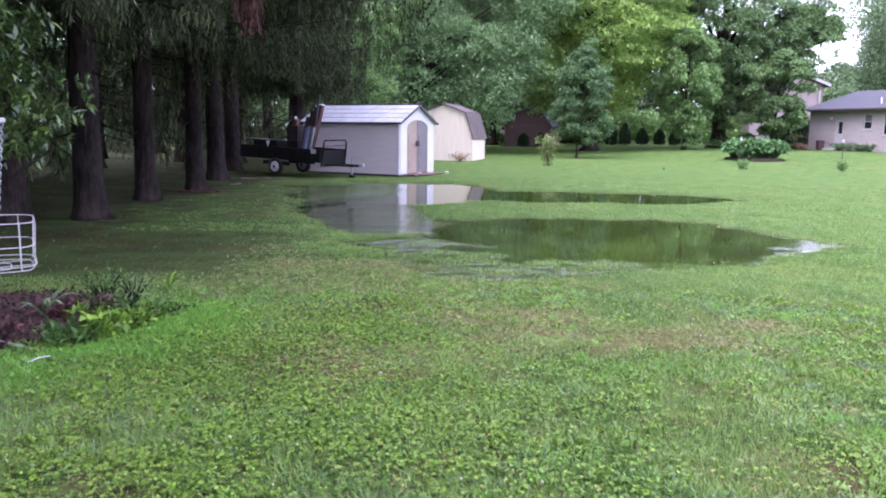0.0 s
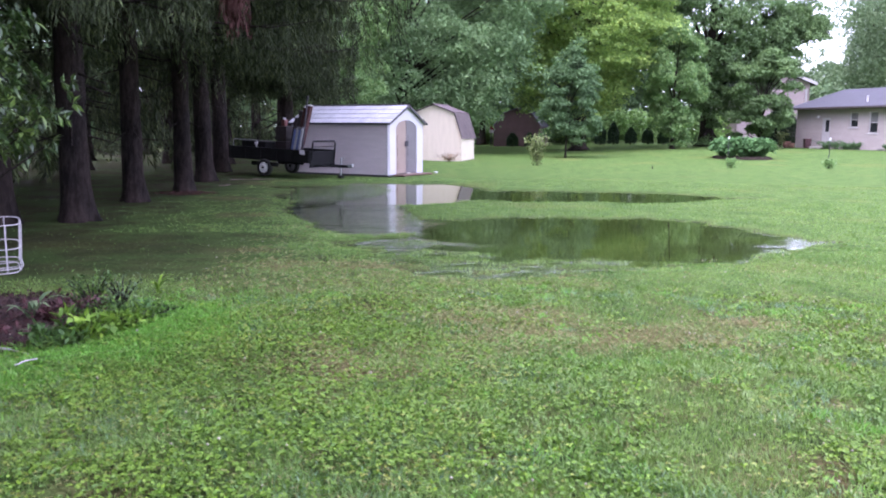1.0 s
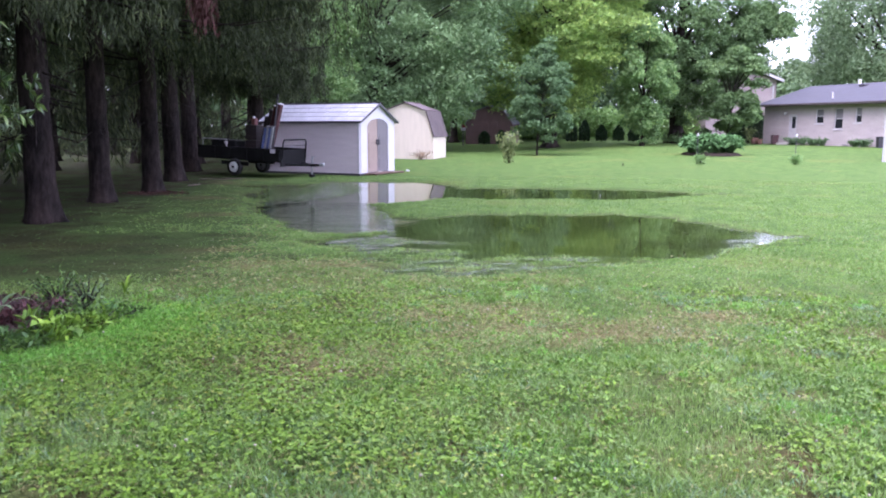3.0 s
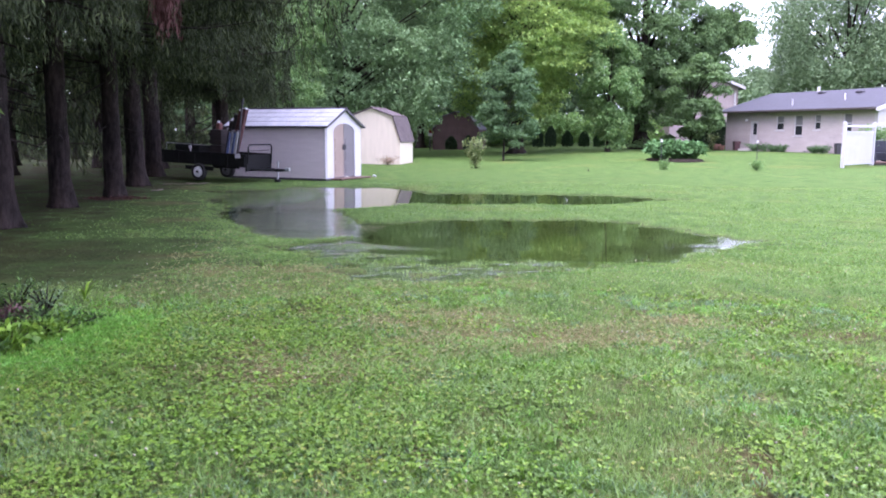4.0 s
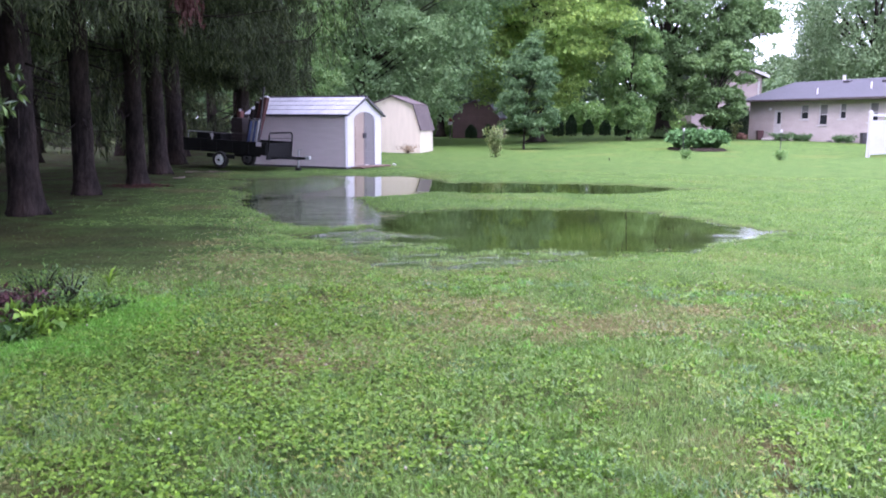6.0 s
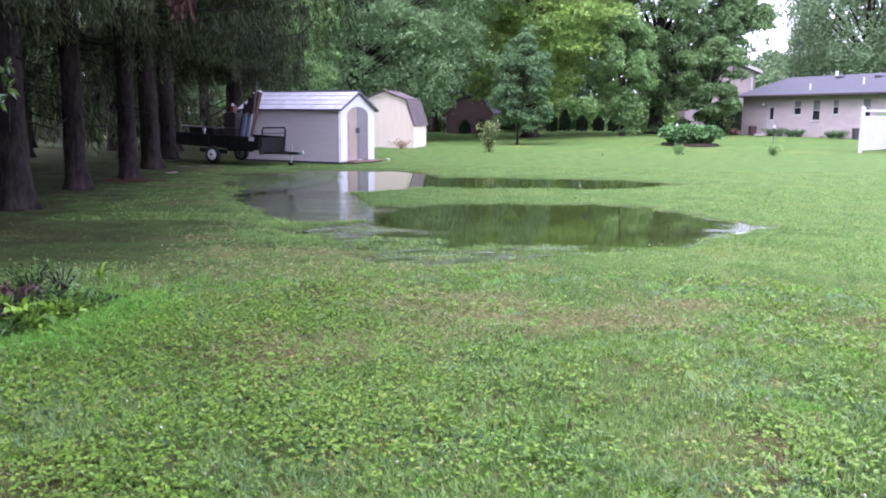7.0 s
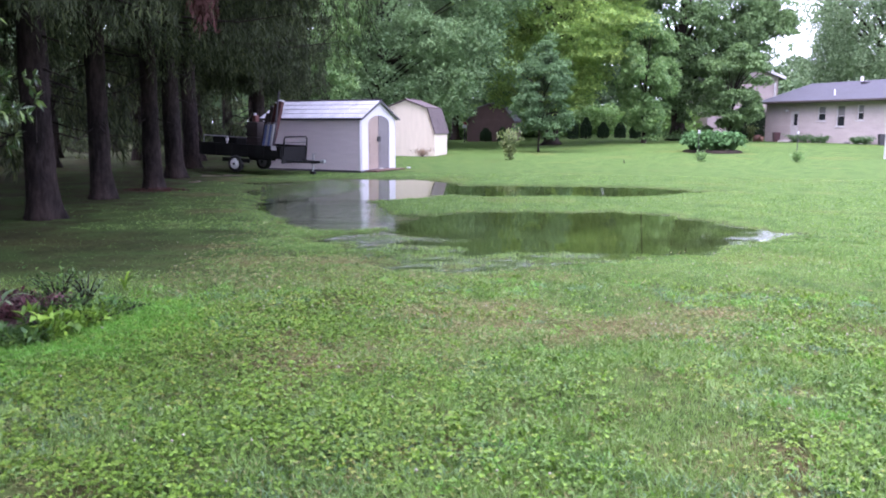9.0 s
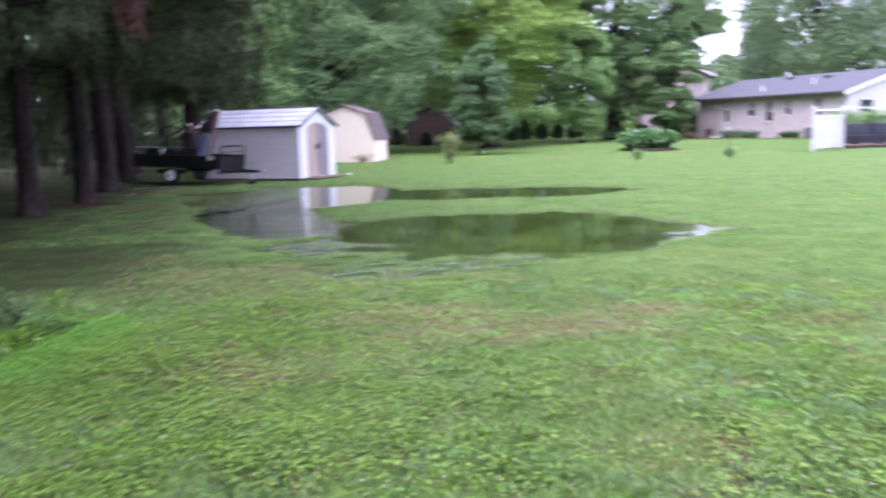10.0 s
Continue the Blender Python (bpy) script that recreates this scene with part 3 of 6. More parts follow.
def barn_shed(name, m, w, l, wall, peak, mats, label, doors=False, knee=(0.2, 0.72)):
    """Gambrel shed, local x across the gable, y back."""
    m_wall, m_roof, m_trim = mats
    t = thing(name, m, label, "shed")
    kx, kz = w * knee[0], wall + (peak - wall) * knee[1]
    out = [(0, 0), (0, wall), (kx, kz), (w / 2, peak), (w - kx, kz), (w, wall), (w, 0)]
    for y0 in (0, l - 0.06):
        b = B()
        prism(b, out, y0, y0 + 0.06)
        part("gable_wall", b, m_wall, t)
    for x0 in (0, w - 0.06):
        b = B()
        box(b, x0, x0 + 0.06, 0.06, l - 0.06, 0, wall)
        part("side_wall", b, m_wall, t)
    for y0 in (-0.03,):
        for x0 in (-0.02, w - 0.08):
            b = B()
            box(b, x0, x0 + 0.1, y0, y0 + 0.028, 0, wall, 0.005)
            part("corner_trim", b, m_trim, t)
        for p, q in zip(out[1:5], out[2:6]):
            b = B()
            prism(b, [p, q, (q[0], q[1] - 0.11), (p[0], p[1] - 0.11)], y0, y0 + 0.025)
            part("rake_trim", b, m_trim, t)
    for k, (p, q) in enumerate(zip(out[1:5], out[2:6])):
        b = B()
        d = Vector((q[0] - p[0], q[1] - p[1])).normalized()
        nrm = Vector((-d.y, d.x))
        p2 = Vector(p) - d * (0.1 if k == 0 else 0.0)
        q2 = Vector(q) + d * (0.1 if k == 3 else 0.0)
        prism(b, [p2 + nrm * 0.01, q2 + nrm * 0.01, q2 + nrm * 0.06, p2 + nrm * 0.06], -0.1, l + 0.1)
        part("roof_slope", b, m_roof, t)
    b = B()
    tube(b, [(w / 2, -0.1, peak + 0.05), (w / 2, l + 0.1, peak + 0.05)], 0.05, 6)
    part("ridge_cap", b, m_roof, t)
    if doors:
        for x0 in (w / 2 - 0.75, w / 2 + 0.01):
            b = B()
            box(b, x0, x0 + 0.74, -0.03, -0.002, 0.1, min(wall + 0.45, 1.9), 0.01)
            part("door", b, m_trim, t)
    return t


barn_shed("barn_shed", Matrix.Translation((1.38, 38.4, gz(1.3, 38.4) - 0.02)) @ pose(0, 0, 0, 0, 0, -15.8) @ Matrix.Translation((-2.72, 0, 0)), 2.72, 2.65, 1.12, 2.59,
          (M_CREAM, M_SHINGLE, M_CREAM), "cream barn-style shed with a brown-grey gambrel roof", knee=(0.13, 0.75))
barn_shed("barn_shed", Matrix.Translation((9.2, 70, gz(8.4, 70) - 0.02)) @ pose(0, 0, 0, 0, 0, -16) @ Matrix.Translation((-4.0, 0, 0)), 4.0, 4.5, 1.8, 3.25,
          (M_BROWN, M_BARNROOF, M_BROWN), "brown barn-style shed with grey roof in tree shade", doors=True)


# ---- the ranch house ----
HOUSE_AT = pose(25.68, 58.0, 0.42, 0, 0, -73.6)


def ranch_house():
    """Local x along the long wall from the far end to the near gable, y away from the viewer."""
    l = 12.6
    t = thing("ranch_house", HOUSE_AT, "single-storey pale pink brick house with a blue-grey roof", "house")
    dpt, ev, rg = 8.6, 2.6, 3.9
    door = (2.45, 3.2, 0.0, 1.97)
    wins = ((4.87, 5.56, 1.34, 2.3), (6.46, 7.17, 0.98, 2.32), (8.12, 8.64, 1.37, 2.34), (10.37, 11.03, 1.17, 2.36))
    holes = sorted([door] + list(wins))
    x = 0.0
    for x0, x1, h0, h1 in holes:
        part("wall", box(B(), x, x0, 0, 0.25, -0.3, ev), M_BRICKP, t, "pale pink brick wall")
        part("wall", box(B(), x0, x1, 0, 0.25, -0.3, h0), M_BRICKP, t)
        part("wall", box(B(), x0, x1, 0, 0.25, h1, ev), M_BRICKP, t)
        x = x1
    part("wall", box(B(), x, l, 0, 0.25, -0.3, ev), M_BRICKP, t)
    b = B()
    prism(b, [(0.25, -0.3), (0.25, ev), (dpt / 2, rg - 0.12), (dpt - 0.25, ev), (dpt - 0.25, -0.3)], -0.25, 0, Matrix.Translation((0, 0, 0)) @ pose(0, 0, 0, 0, 0, 90))
    part("gable_wall", b, M_BRICKP, t)
    b = B()
    prism(b, [(0.0, -0.3), (0.0, ev), (dpt / 2, rg - 0.12), (dpt, ev), (dpt, -0.3)], -0.25, 0, Matrix.Translation((l, 0.0, 0)) @ pose(0, 0, 0, 0, 0, 90))
    part("gable_wall", b, M_GABLE, t, "off-white sided gable end")
    b = B()
    box(b, 0.25, l, dpt - 0.25, dpt, -0.3, ev)
    part("wall", b, M_BRICKP, t)
    # roof: a gable at each end
    b = B()
    o = 0.45
    r0 = (-o, dpt / 2, rg)
    r1 = (l + o, dpt / 2, rg)
    zc = ev - 0.08
    c = [(-o, -o, zc), (l + o, -o, zc), (l + o, dpt + o, zc), (-o, dpt + o, zc)]
    V = [b.verts.new(p) for p in c + [r0, r1]]
    W_ = [b.verts.new((p[0], p[1], p[2] + 0.16)) for p in c + [r0, r1]]
    for f in ((0, 1, 5, 4), (2, 3, 4, 5)):
        b.faces.new([W_[i] for i in f])
        b.faces.new([V[i] for i in f][::-1])
    for i, j in ((0, 1), (1, 5), (5, 2), (2, 3), (3, 4), (4, 0)):
        b.faces.new((V[i], V[j], W_[j], W_[i]))
    part("roof", b, M_SLATE, t, "blue-grey shingled roof")
    b = B()
    box(b, -o, l + o, -o - 0.1, -o, zc + 0.02, zc + 0.14, 0.01)
    part("gutter", b, M_GUTTER, t, "brown eave gutter")
    for s in (0, 1):
        b = B()
        y0, y1 = (-o, dpt / 2) if s == 0 else (dpt / 2, dpt + o)
        za, zb = (zc, rg) if s == 0 else (rg, zc)
        f = [b.verts.new(p) for p in ((l + o + 0.01, y0, za - 0.1), (l + o + 0.01, y1, zb - 0.1), (l + o + 0.01, y1, zb + 0.12), (l + o + 0.01, y0, za + 0.12))]
        g = [b.verts.new((v.co.x + 0.04, v.co.y, v.co.z)) for v in f]
        b.faces.new(f[::-1])
        b.faces.new(g)
        for i in range(4):
            b.faces.new((f[i], f[(i + 1) % 4], g[(i + 1) % 4], g[i]))
        part("rake_board", b, M_WHITE, t, "white rake board")
    b = B()
    for q in ((1.0, 1.06, 1.3, 2.2), (2.14, 2.2, 1.3, 2.2), (1.06, 2.14, 1.3, 1.36), (1.06, 2.14, 2.14, 2.2)):
        box(b, l + 0.22, l + 0.28, q[0], q[1], q[2], q[3])
    wnd = part("window", b, M_FRAME, t)
    part("pane", box(B(), l + 0.252, l + 0.262, 1.06, 2.14, 1.36, 2.14), M_GLASS, wnd, "dark glass")
    for x0, x1, h0, h1 in wins:
        b = B()
        for q in ((x0, x0 + 0.05, h0, h1), (x1 - 0.05, x1, h0, h1), (x0 + 0.05, x1 - 0.05, h0, h0 + 0.06), (x0 + 0.05, x1 - 0.05, h1 - 0.05, h1), (x0 + 0.05, x1 - 0.05, (h0 + h1) / 2 - 0.025, (h0 + h1) / 2 + 0.025)):
            box(b, q[0], q[1], 0.06, 0.14, q[2], q[3])
        wnd = part("window", b, M_FRAME, t)
        for q0, q1, mt in ((h0 + 0.06, (h0 + h1) / 2 - 0.025, M_GLASS), ((h0 + h1) / 2 + 0.025, h1 - 0.05, M_GLASSBLIND)):
            b = B()
            box(b, x0 + 0.05, x1 - 0.05, 0.1, 0.115, q0, q1)
            part("pane", b, mt, wnd, "dark glass" if mt is M_GLASS else "glass before a pale blind")
        b = B()
        box(b, x0 - 0.08, x1 + 0.08, -0.05, 0.06, h0 - 0.07, h0, 0.01)
        part("sill", b, M_FRAME, wnd)
    b = B()
    box(b, door[0], door[1], 0.05, 0.12, door[2], door[3], 0.01)
    d = part("door", b, M_FRAME, t, "pale back door with an upper pane")
    b = B()
    box(b, door[0] + 0.3, door[1] - 0.14, 0.035, 0.05, 1.05, 1.82)
    part("pane", b, M_GLASS, d)
    b = B()
    tube(b, [(door[0] - 0.25, -0.02, 2.05), (door[0] - 0.25, -0.14, 2.08), (door[0] - 0.25, -0.16, 1.98)], [0.05, 0.07, 0.09], 8)
    part("wall_lamp", b, M_WHITE, t)
    b = B()
    box(b, door[0] - 0.2, door[1] + 0.2, -0.8, 0, -0.28, 0.06, 0.02)
    part("doorstep", b, M_STONE, t)
    b = B()
    for z in (-0.16, -0.11, -0.06, -0.01):
        box(b, 7.3, 7.75, -0.012, 0.0, z, z + 0.03)
    part("foundation_vent", b, M_TRIMD, t, "dark slatted foundation vent")
    for x0, y0, h, r in ((5.6, 0.6, 0.48, 0.048), (9.0, 1.5, 0.52, 0.048), (4.3, 4.1, 0.42, 0.1)):
        b = B()
        z = zc + 0.16 + (y0 + o) / (dpt / 2 + o) * (rg - zc)
        tube(b, [(x0, y0, z - 0.15), (x0, y0, z + h - 0.1)], r, 8)
        part("vent_pipe", b, M_WHITE, t, "white roof vent")
    for x0, y0 in ((5.2, 3.5), (8.6, 3.2)):
        z = zc + 0.16 + (y0 + o) / (dpt / 2 + o) * (rg - zc)
        b = B()
        box(b, x0 - 0.25, x0 + 0.25, y0 - 0.2, y0 + 0.2, z - 0.05, z + 0.14, 0.05)
        part("roof_vent", b, M_TRIMD, t)
    return t


ranch_house()


def far_house(m, w, d, h, rise, mats, label):
    t = thing("house", m, label, "house")
    b = B()
    prism(b, [(0, -0.4), (0, h), (w / 2, h + rise - 0.12), (w, h), (w, -0.4)], 0, 0.25)
    part("gable_wall", b, mats[0], t)
    b = B()
    prism(b, [(0, -0.4), (0, h), (w / 2, h + rise - 0.12), (w, h), (w, -0.4)], d - 0.25, d)
    part("gable_wall", b, mats[0], t)
    for x0 in (0, w - 0.25):
        b = B()
        box(b, x0, x0 + 0.25, 0.25, d - 0.25, -0.4, h)
        part("wall", b, mats[0], t)
    for s in (-1, 1):
        b = B()
        ex = -0.5 if s < 0 else w + 0.5
        k = rise / (w / 2)
        prism(b, [(w / 2, h + rise), (ex, h - 0.5 * k), (ex, h - 0.5 * k + 0.2), (w / 2, h + rise + 0.2)], -0.5, d + 0.5)
        part("roof_slope", b, mats[1], t)
        b = B()
        prism(b, [(w / 2, h + rise - 0.02), (ex, h - 0.5 * k - 0.02), (ex, h - 0.5 * k + 0.24), (w / 2, h + rise + 0.24)], -0.56, -0.505)
        part("rake_board", b, M_FRAME, t)
    b = B()
    tube(b, [(w - 0.3, -0.08, 0), (w - 0.3, -0.08, h - 0.5)], 0.09, 6)
    part("downpipe", b, M_FRAME, t, "pale downpipe")
    return t


far_house(Matrix.Translation((28.1, 76, 0.5)) @ pose(0, 0, 0, 0, 0, -5), 6.3, 10, 5.3, 1.25, (M_TAN, M_SLATE), "two-storey tan brick house behind trees")


# ---- the spruce row ----
def trunk_mesh(b, pts, radii, flare, sides=14):
    tube(b, pts, radii, sides)
    if flare:
        for v in b.verts:
            h = v.co.z - pts[0].z
            if h < 0.9:
                a = math.atan2(v.co.y - pts[0].y, v.co.x - pts[0].x)
                k = 1 + (0.9 - h) ** 3 * (0.4 + 0.3 * math.sin(3 * a + pts[0].y) + 0.22 * math.sin(5 * a + pts[0].x))
                v.co.x = pts[0].x + (v.co.x - pts[0].x) * k
                v.co.y = pts[0].y + (v.co.y - pts[0].y) * k


def spruce(x, y, r, h, seed, low, reach, boughs, twigs, label, dead=False, needle=0.13, bare_limb=False):
    rng = np.random.default_rng(seed)
    z = gz(x, y) - 0.05
    t = thing("spruce_tree", Matrix.Translation((x, y, z)), label, "tree", "spruces in the row")
    lean = rng.normal(size=2) * 0.012
    cut = max(7.0, 4.2 + 0.17 * y)
    b = B()
    hs = [0, 0.12, 0.3, 0.6] + [0.9 + 0.22 * k for k in range(20)] + [5.5, 8, h * 0.8, h]
    pts = [Vector((lean[0] * k, lean[1] * k, k)) for k in hs]
    trunk_mesh(b, pts, [float(np.interp(k, (0, 0.12, 0.6, 1, 3.5, 5.5, 8, h * 0.8, h), (r * 1.08, r * 1.05, r, r * 0.97, r * 0.88, r * 0.8, r * 0.65, r * 0.3, 0.03))) for k in hs], True, 18)
    b.verts.ensure_lookup_table()
    for v, q in zip(b.verts, rng.normal(size=len(b.verts))):
        c = Vector((lean[0] * v.co.z, lean[1] * v.co.z, v.co.z))
        v.co = c + (v.co - c) * (1 + 0.035 * float(q) + 0.03 * math.sin(2.1 * v.co.z + 3 * math.atan2(v.co.y, v.co.x) + seed))
    part("trunk", b, M_BARK, t, "dark scaly trunk", True)
    # boughs sweep out and down, and twigs hang from them like curtains
    wood = B()
    P, D, PH, DH = [], [], [], []
    for i in range(7 if low > 2 else 0):
        a, z0, q = rng.uniform(0, 2 * math.pi), rng.uniform(1.3, low), rng.uniform(0.25, 1.1)
        e = Vector((math.cos(a) * (r + q), math.sin(a) * (r + q), z0 - 0.35 * q))
        tube(wood, [Vector((math.cos(a) * r * 0.7, math.sin(a) * r * 0.7, z0)), e], [0.018, 0.006], 4)
    for i in range(boughs):
        f = (i + rng.uniform(0, 1)) / boughs
        z0 = low + (h - low) * f ** 1.25
        a = rng.uniform(0, 2 * math.pi)
        # a reach above 6.1 keeps high, unseen boughs wide to shade the lawn
        L = reach * (1 - 0.85 * ((z0 - low) / (h - low)) ** (2.2 if reach > 6.1 else 1.6)) * rng.uniform(0.7, 1.1) * (0.74 if low > 2 and z0 < cut else 1)
        sag = rng.uniform(0.15, 0.32)
        u = np.linspace(0, 1, 5)
        bx, by = np.cos(a) * L * u, np.sin(a) * L * u
        bz = z0 + L * (-sag * u * 1.5 + sag * 1.05 * u ** 2.4) + 0.15
        if y > 11 and low > 2:
            bz = bz + max(0.0, 3.1 - float(bz.min()))
        tube(wood, [Vector(p) for p in zip(bx, by, bz)], list(0.03 * (1 - 0.85 * u) * (1 if z0 < 8 else 0.6)), 4)
        n = twigs if z0 < cut else 66 if y < 20 else 26
        uu = rng.uniform(0.2, 1.0, n) ** 0.8
        side = rng.uniform(-1, 1, n) * 0.55 * (1.05 - uu) * (0.4 + L / 4)
        cx = np.cos(a) * L * uu - np.sin(a) * side
        cy = np.sin(a) * L * uu + np.cos(a) * side
        cz = np.interp(uu, u, bz) - np.abs(side) * 0.25
        hang = rng.uniform(0.3, 1.15, n) * (0.65 + 0.5 * rng.random())
        per = 15 if z0 < cut else 4
        if y > 11 and low > 2:
            # out from the trunk the curtains end above the shed's roof
            far = np.hypot(cx, cy) > 1.8
            hang = np.where(far, np.clip(cz - 2.75, 0.0, hang), hang)
            keep = hang > 0.08
            cx, cy, cz, hang, n = cx[keep], cy[keep], cz[keep], hang[keep], int(keep.sum())
        s = np.tile(np.linspace(0, 1, per), (n, 1))
        px = cx[:, None] + rng.normal(size=(n, per)) * 0.022 + s * np.cos(a) * 0.12
        py = cy[:, None] + rng.normal(size=(n, per)) * 0.022 + s * np.sin(a) * 0.12
        pz = cz[:, None] - s * hang[:, None]
        wild = 0.27 if z0 < cut else 0.2
        d = np.stack([rng.normal(size=(n, per)) * wild + 0.12 * np.cos(a), rng.normal(size=(n, per)) * wild + 0.12 * np.sin(a), np.full((n, per), -0.8)], -1)
        (P if z0 < cut else PH).append(np.stack([px, py, pz], -1).reshape(-1, 3))
        (D if z0 < cut else DH).append(d.reshape(-1, 3))
    if bare_limb:
        tube(wood, [(-0.95, 0.1, 3.08), (-0.4, 0, 2.99), (0, 0, 3.02), (0.6, -0.05, 2.96), (1.15, -0.1, 2.93)], [0.012, 0.03, 0.045, 0.03, 0.012], 6)
    tagged(part("bough_wood", wood, M_BARK, t, "bare drooping limbs"), kind="stuff")
    k = needle / 0.13
    V, F = leaves(np.concatenate(P), 0.15 * k, 0.02 * k, rng, dirs=np.concatenate(D))
    # blades high up are oversized, mostly out of view, to block light
    V2, F2 = leaves(np.concatenate(PH), 0.75 if y > 22 else 1.2, 0.32 if y > 22 else 0.6, rng, dirs=np.concatenate(DH))
    V, F = np.concatenate([V, V2]), np.concatenate([F, F2 + len(V)])
    mesh_part("needles", V, F, M_SPRUCE, t, "hanging dark green needle curtains")
    if dead:
        u = rng.normal(size=(80, 1, 3)) * (0.07, 0.09, 0.1) + (2.8, -1.05, 3.75)
        q = u - np.linspace(0, 1, 22)[None, :, None] * rng.uniform(0.3, 0.9, (80, 1, 1)) * (0, 0, 1) + rng.normal(size=(80, 22, 3)) * 0.03
        V, F = leaves(q.reshape(-1, 3), 0.14, 0.022, rng, dirs=np.tile((0, 0, -1.0), (80 * 22, 1)))
        mesh_part("dead_needles", V, F, M_DEAD, t, "reddish brown dead branch")
    return t


# x, y, trunk radius, lowest boughs, reach
ROW = ((-6.5, 12.25, 0.24, 3.4, 6.6, 115, 34), (-5.55, 12.85, 0.225, 3.4, 6.6, 115, 34), (-5.9, 16.3, 0.2, 3.3, 6.6, 110, 36), (-5.66, 18.8, 0.195, 4.3, 6.4, 105, 40),
       (-6.2, 22.6, 0.24, 4.8, 5.7, 95, 100), (-6.95, 27.3, 0.26, 4.4, 5.6, 100, 110), (-5.9, 33.8, 0.26, 3.6, 4.6, 100, 90), (-8.2, 33.0, 0.26, 2.4, 5.0, 80, 50))
for i, (x, y, r, low, reach, nb, nt_) in enumerate(ROW):
    spruce(x, y, r, 20, 11 + i, low, reach, nb, nt_, "tall spruce with a bare dark trunk and drooping boughs", dead=(i == 1), needle=0.13 if i < 3 else 0.19, bare_limb=(i == 3))
# grove behind the row; its outer trees are added unseen to block sky light
BACK = ((-10.5, 15.0), (-11.5, 19.5), (-10.2, 23.5), (-11.8, 28.0), (-10.6, 33.5), (-15.5, 22.0), (-16.5, 29.0), (-15, 36), (-9.8, 38.5), (-21, 33), (-20, 26), (-9.5, 9.5), (-13, 11.5), (-18, 17), (-20, 10), (-25, 20), (-14.5, 15.5), (-27, 29), (-15, 44), (-22, 42), (-6.9, 38.5), (-9.2, 43.5))
for i, (x, y) in enumerate(BACK):
    spruce(x, y, 0.26, 16, 50 + i, 0.5 if i > 4 else 1.3, 3.6, 56, 10, "spruce filling the dark grove, outer ones added unseen", needle=0.32)


def fallen_needles(x, y, r, seed):
    """Red-brown dead needles round the foot of a trunk."""
    rng = np.random.default_rng(seed)
    n = 700
    a, q = rng.uniform(0, 2 * math.pi, n), r * rng.uniform(0, 1, n) ** 0.6
    px, py = x + 1.25 * q * np.cos(a), y + q * np.sin(a)
    V, F = leaves(np.stack([px, py, ground_z(px, py) + rng.uniform(0.005, 0.03, n)], 1), 0.08, 0.016, rng, spread=0.25)
    tagged(mesh_part("fallen_needles", V, F, M_DEAD), "reddish fallen needles at the foot of a spruce", "needles", kind="stuff")


fallen_needles(-5.5, 18.45, 0.55, 81)


def fallen_branch(x, y, ang, length, r, seed):
    rng = np.random.default_rng(seed)
    t = thing("fallen_branch", Matrix.Translation((x, y, gz(x, y))) @ pose(0, 0, 0, 0, 0, ang), "pale dead branch lying under the spruces", "branch", "fallen branches")
    u = np.linspace(0, 1, 6)
    part("stick", tube(B(), [(length * k, 0.06 * math.sin(5 * k + seed), 0.02 + r) for k in u], list(r * (1 - 0.6 * u)), 6), M_PALEWOOD, t)
    for k in (0.35, 0.6, 0.8):
        e = rng.choice((-1, 1)) * rng.uniform(0.12, 0.28)
        part("twig", tube(B(), [(length * k, 0.06 * math.sin(5 * k + seed), 0.02 + r), (length * k + 0.2, e, 0.05)], [r * 0.45, r * 0.2], 5), M_PALEWOOD, t)


for i, (x, y, ang, length) in enumerate(((-5.6, 22.9, 12, 0.8), (-5.1, 23.4, -20, 0.6), (-5.3, 20.6, 60, 0.45))):
    fallen_branch(x, y, ang, length, 0.016, 830 + i)


# added spruces beside and behind the viewer, mostly unseen, that shade the lawn
for i, (x, y) in enumerate(((-7.2, 8.2), (-7.9, 4.2), (-7.8, 0.2), (-7.6, -4.0), (-7.2, -8.5))):
    spruce(x, y, 0.3, 20, 90 + i, 4.4 if i == 0 else 4.6, 6.6, 100, 50 if i == 0 else 36, "added spruce shading the left lawn, mostly out of view", needle=0.13 if i == 0 else 0.4)


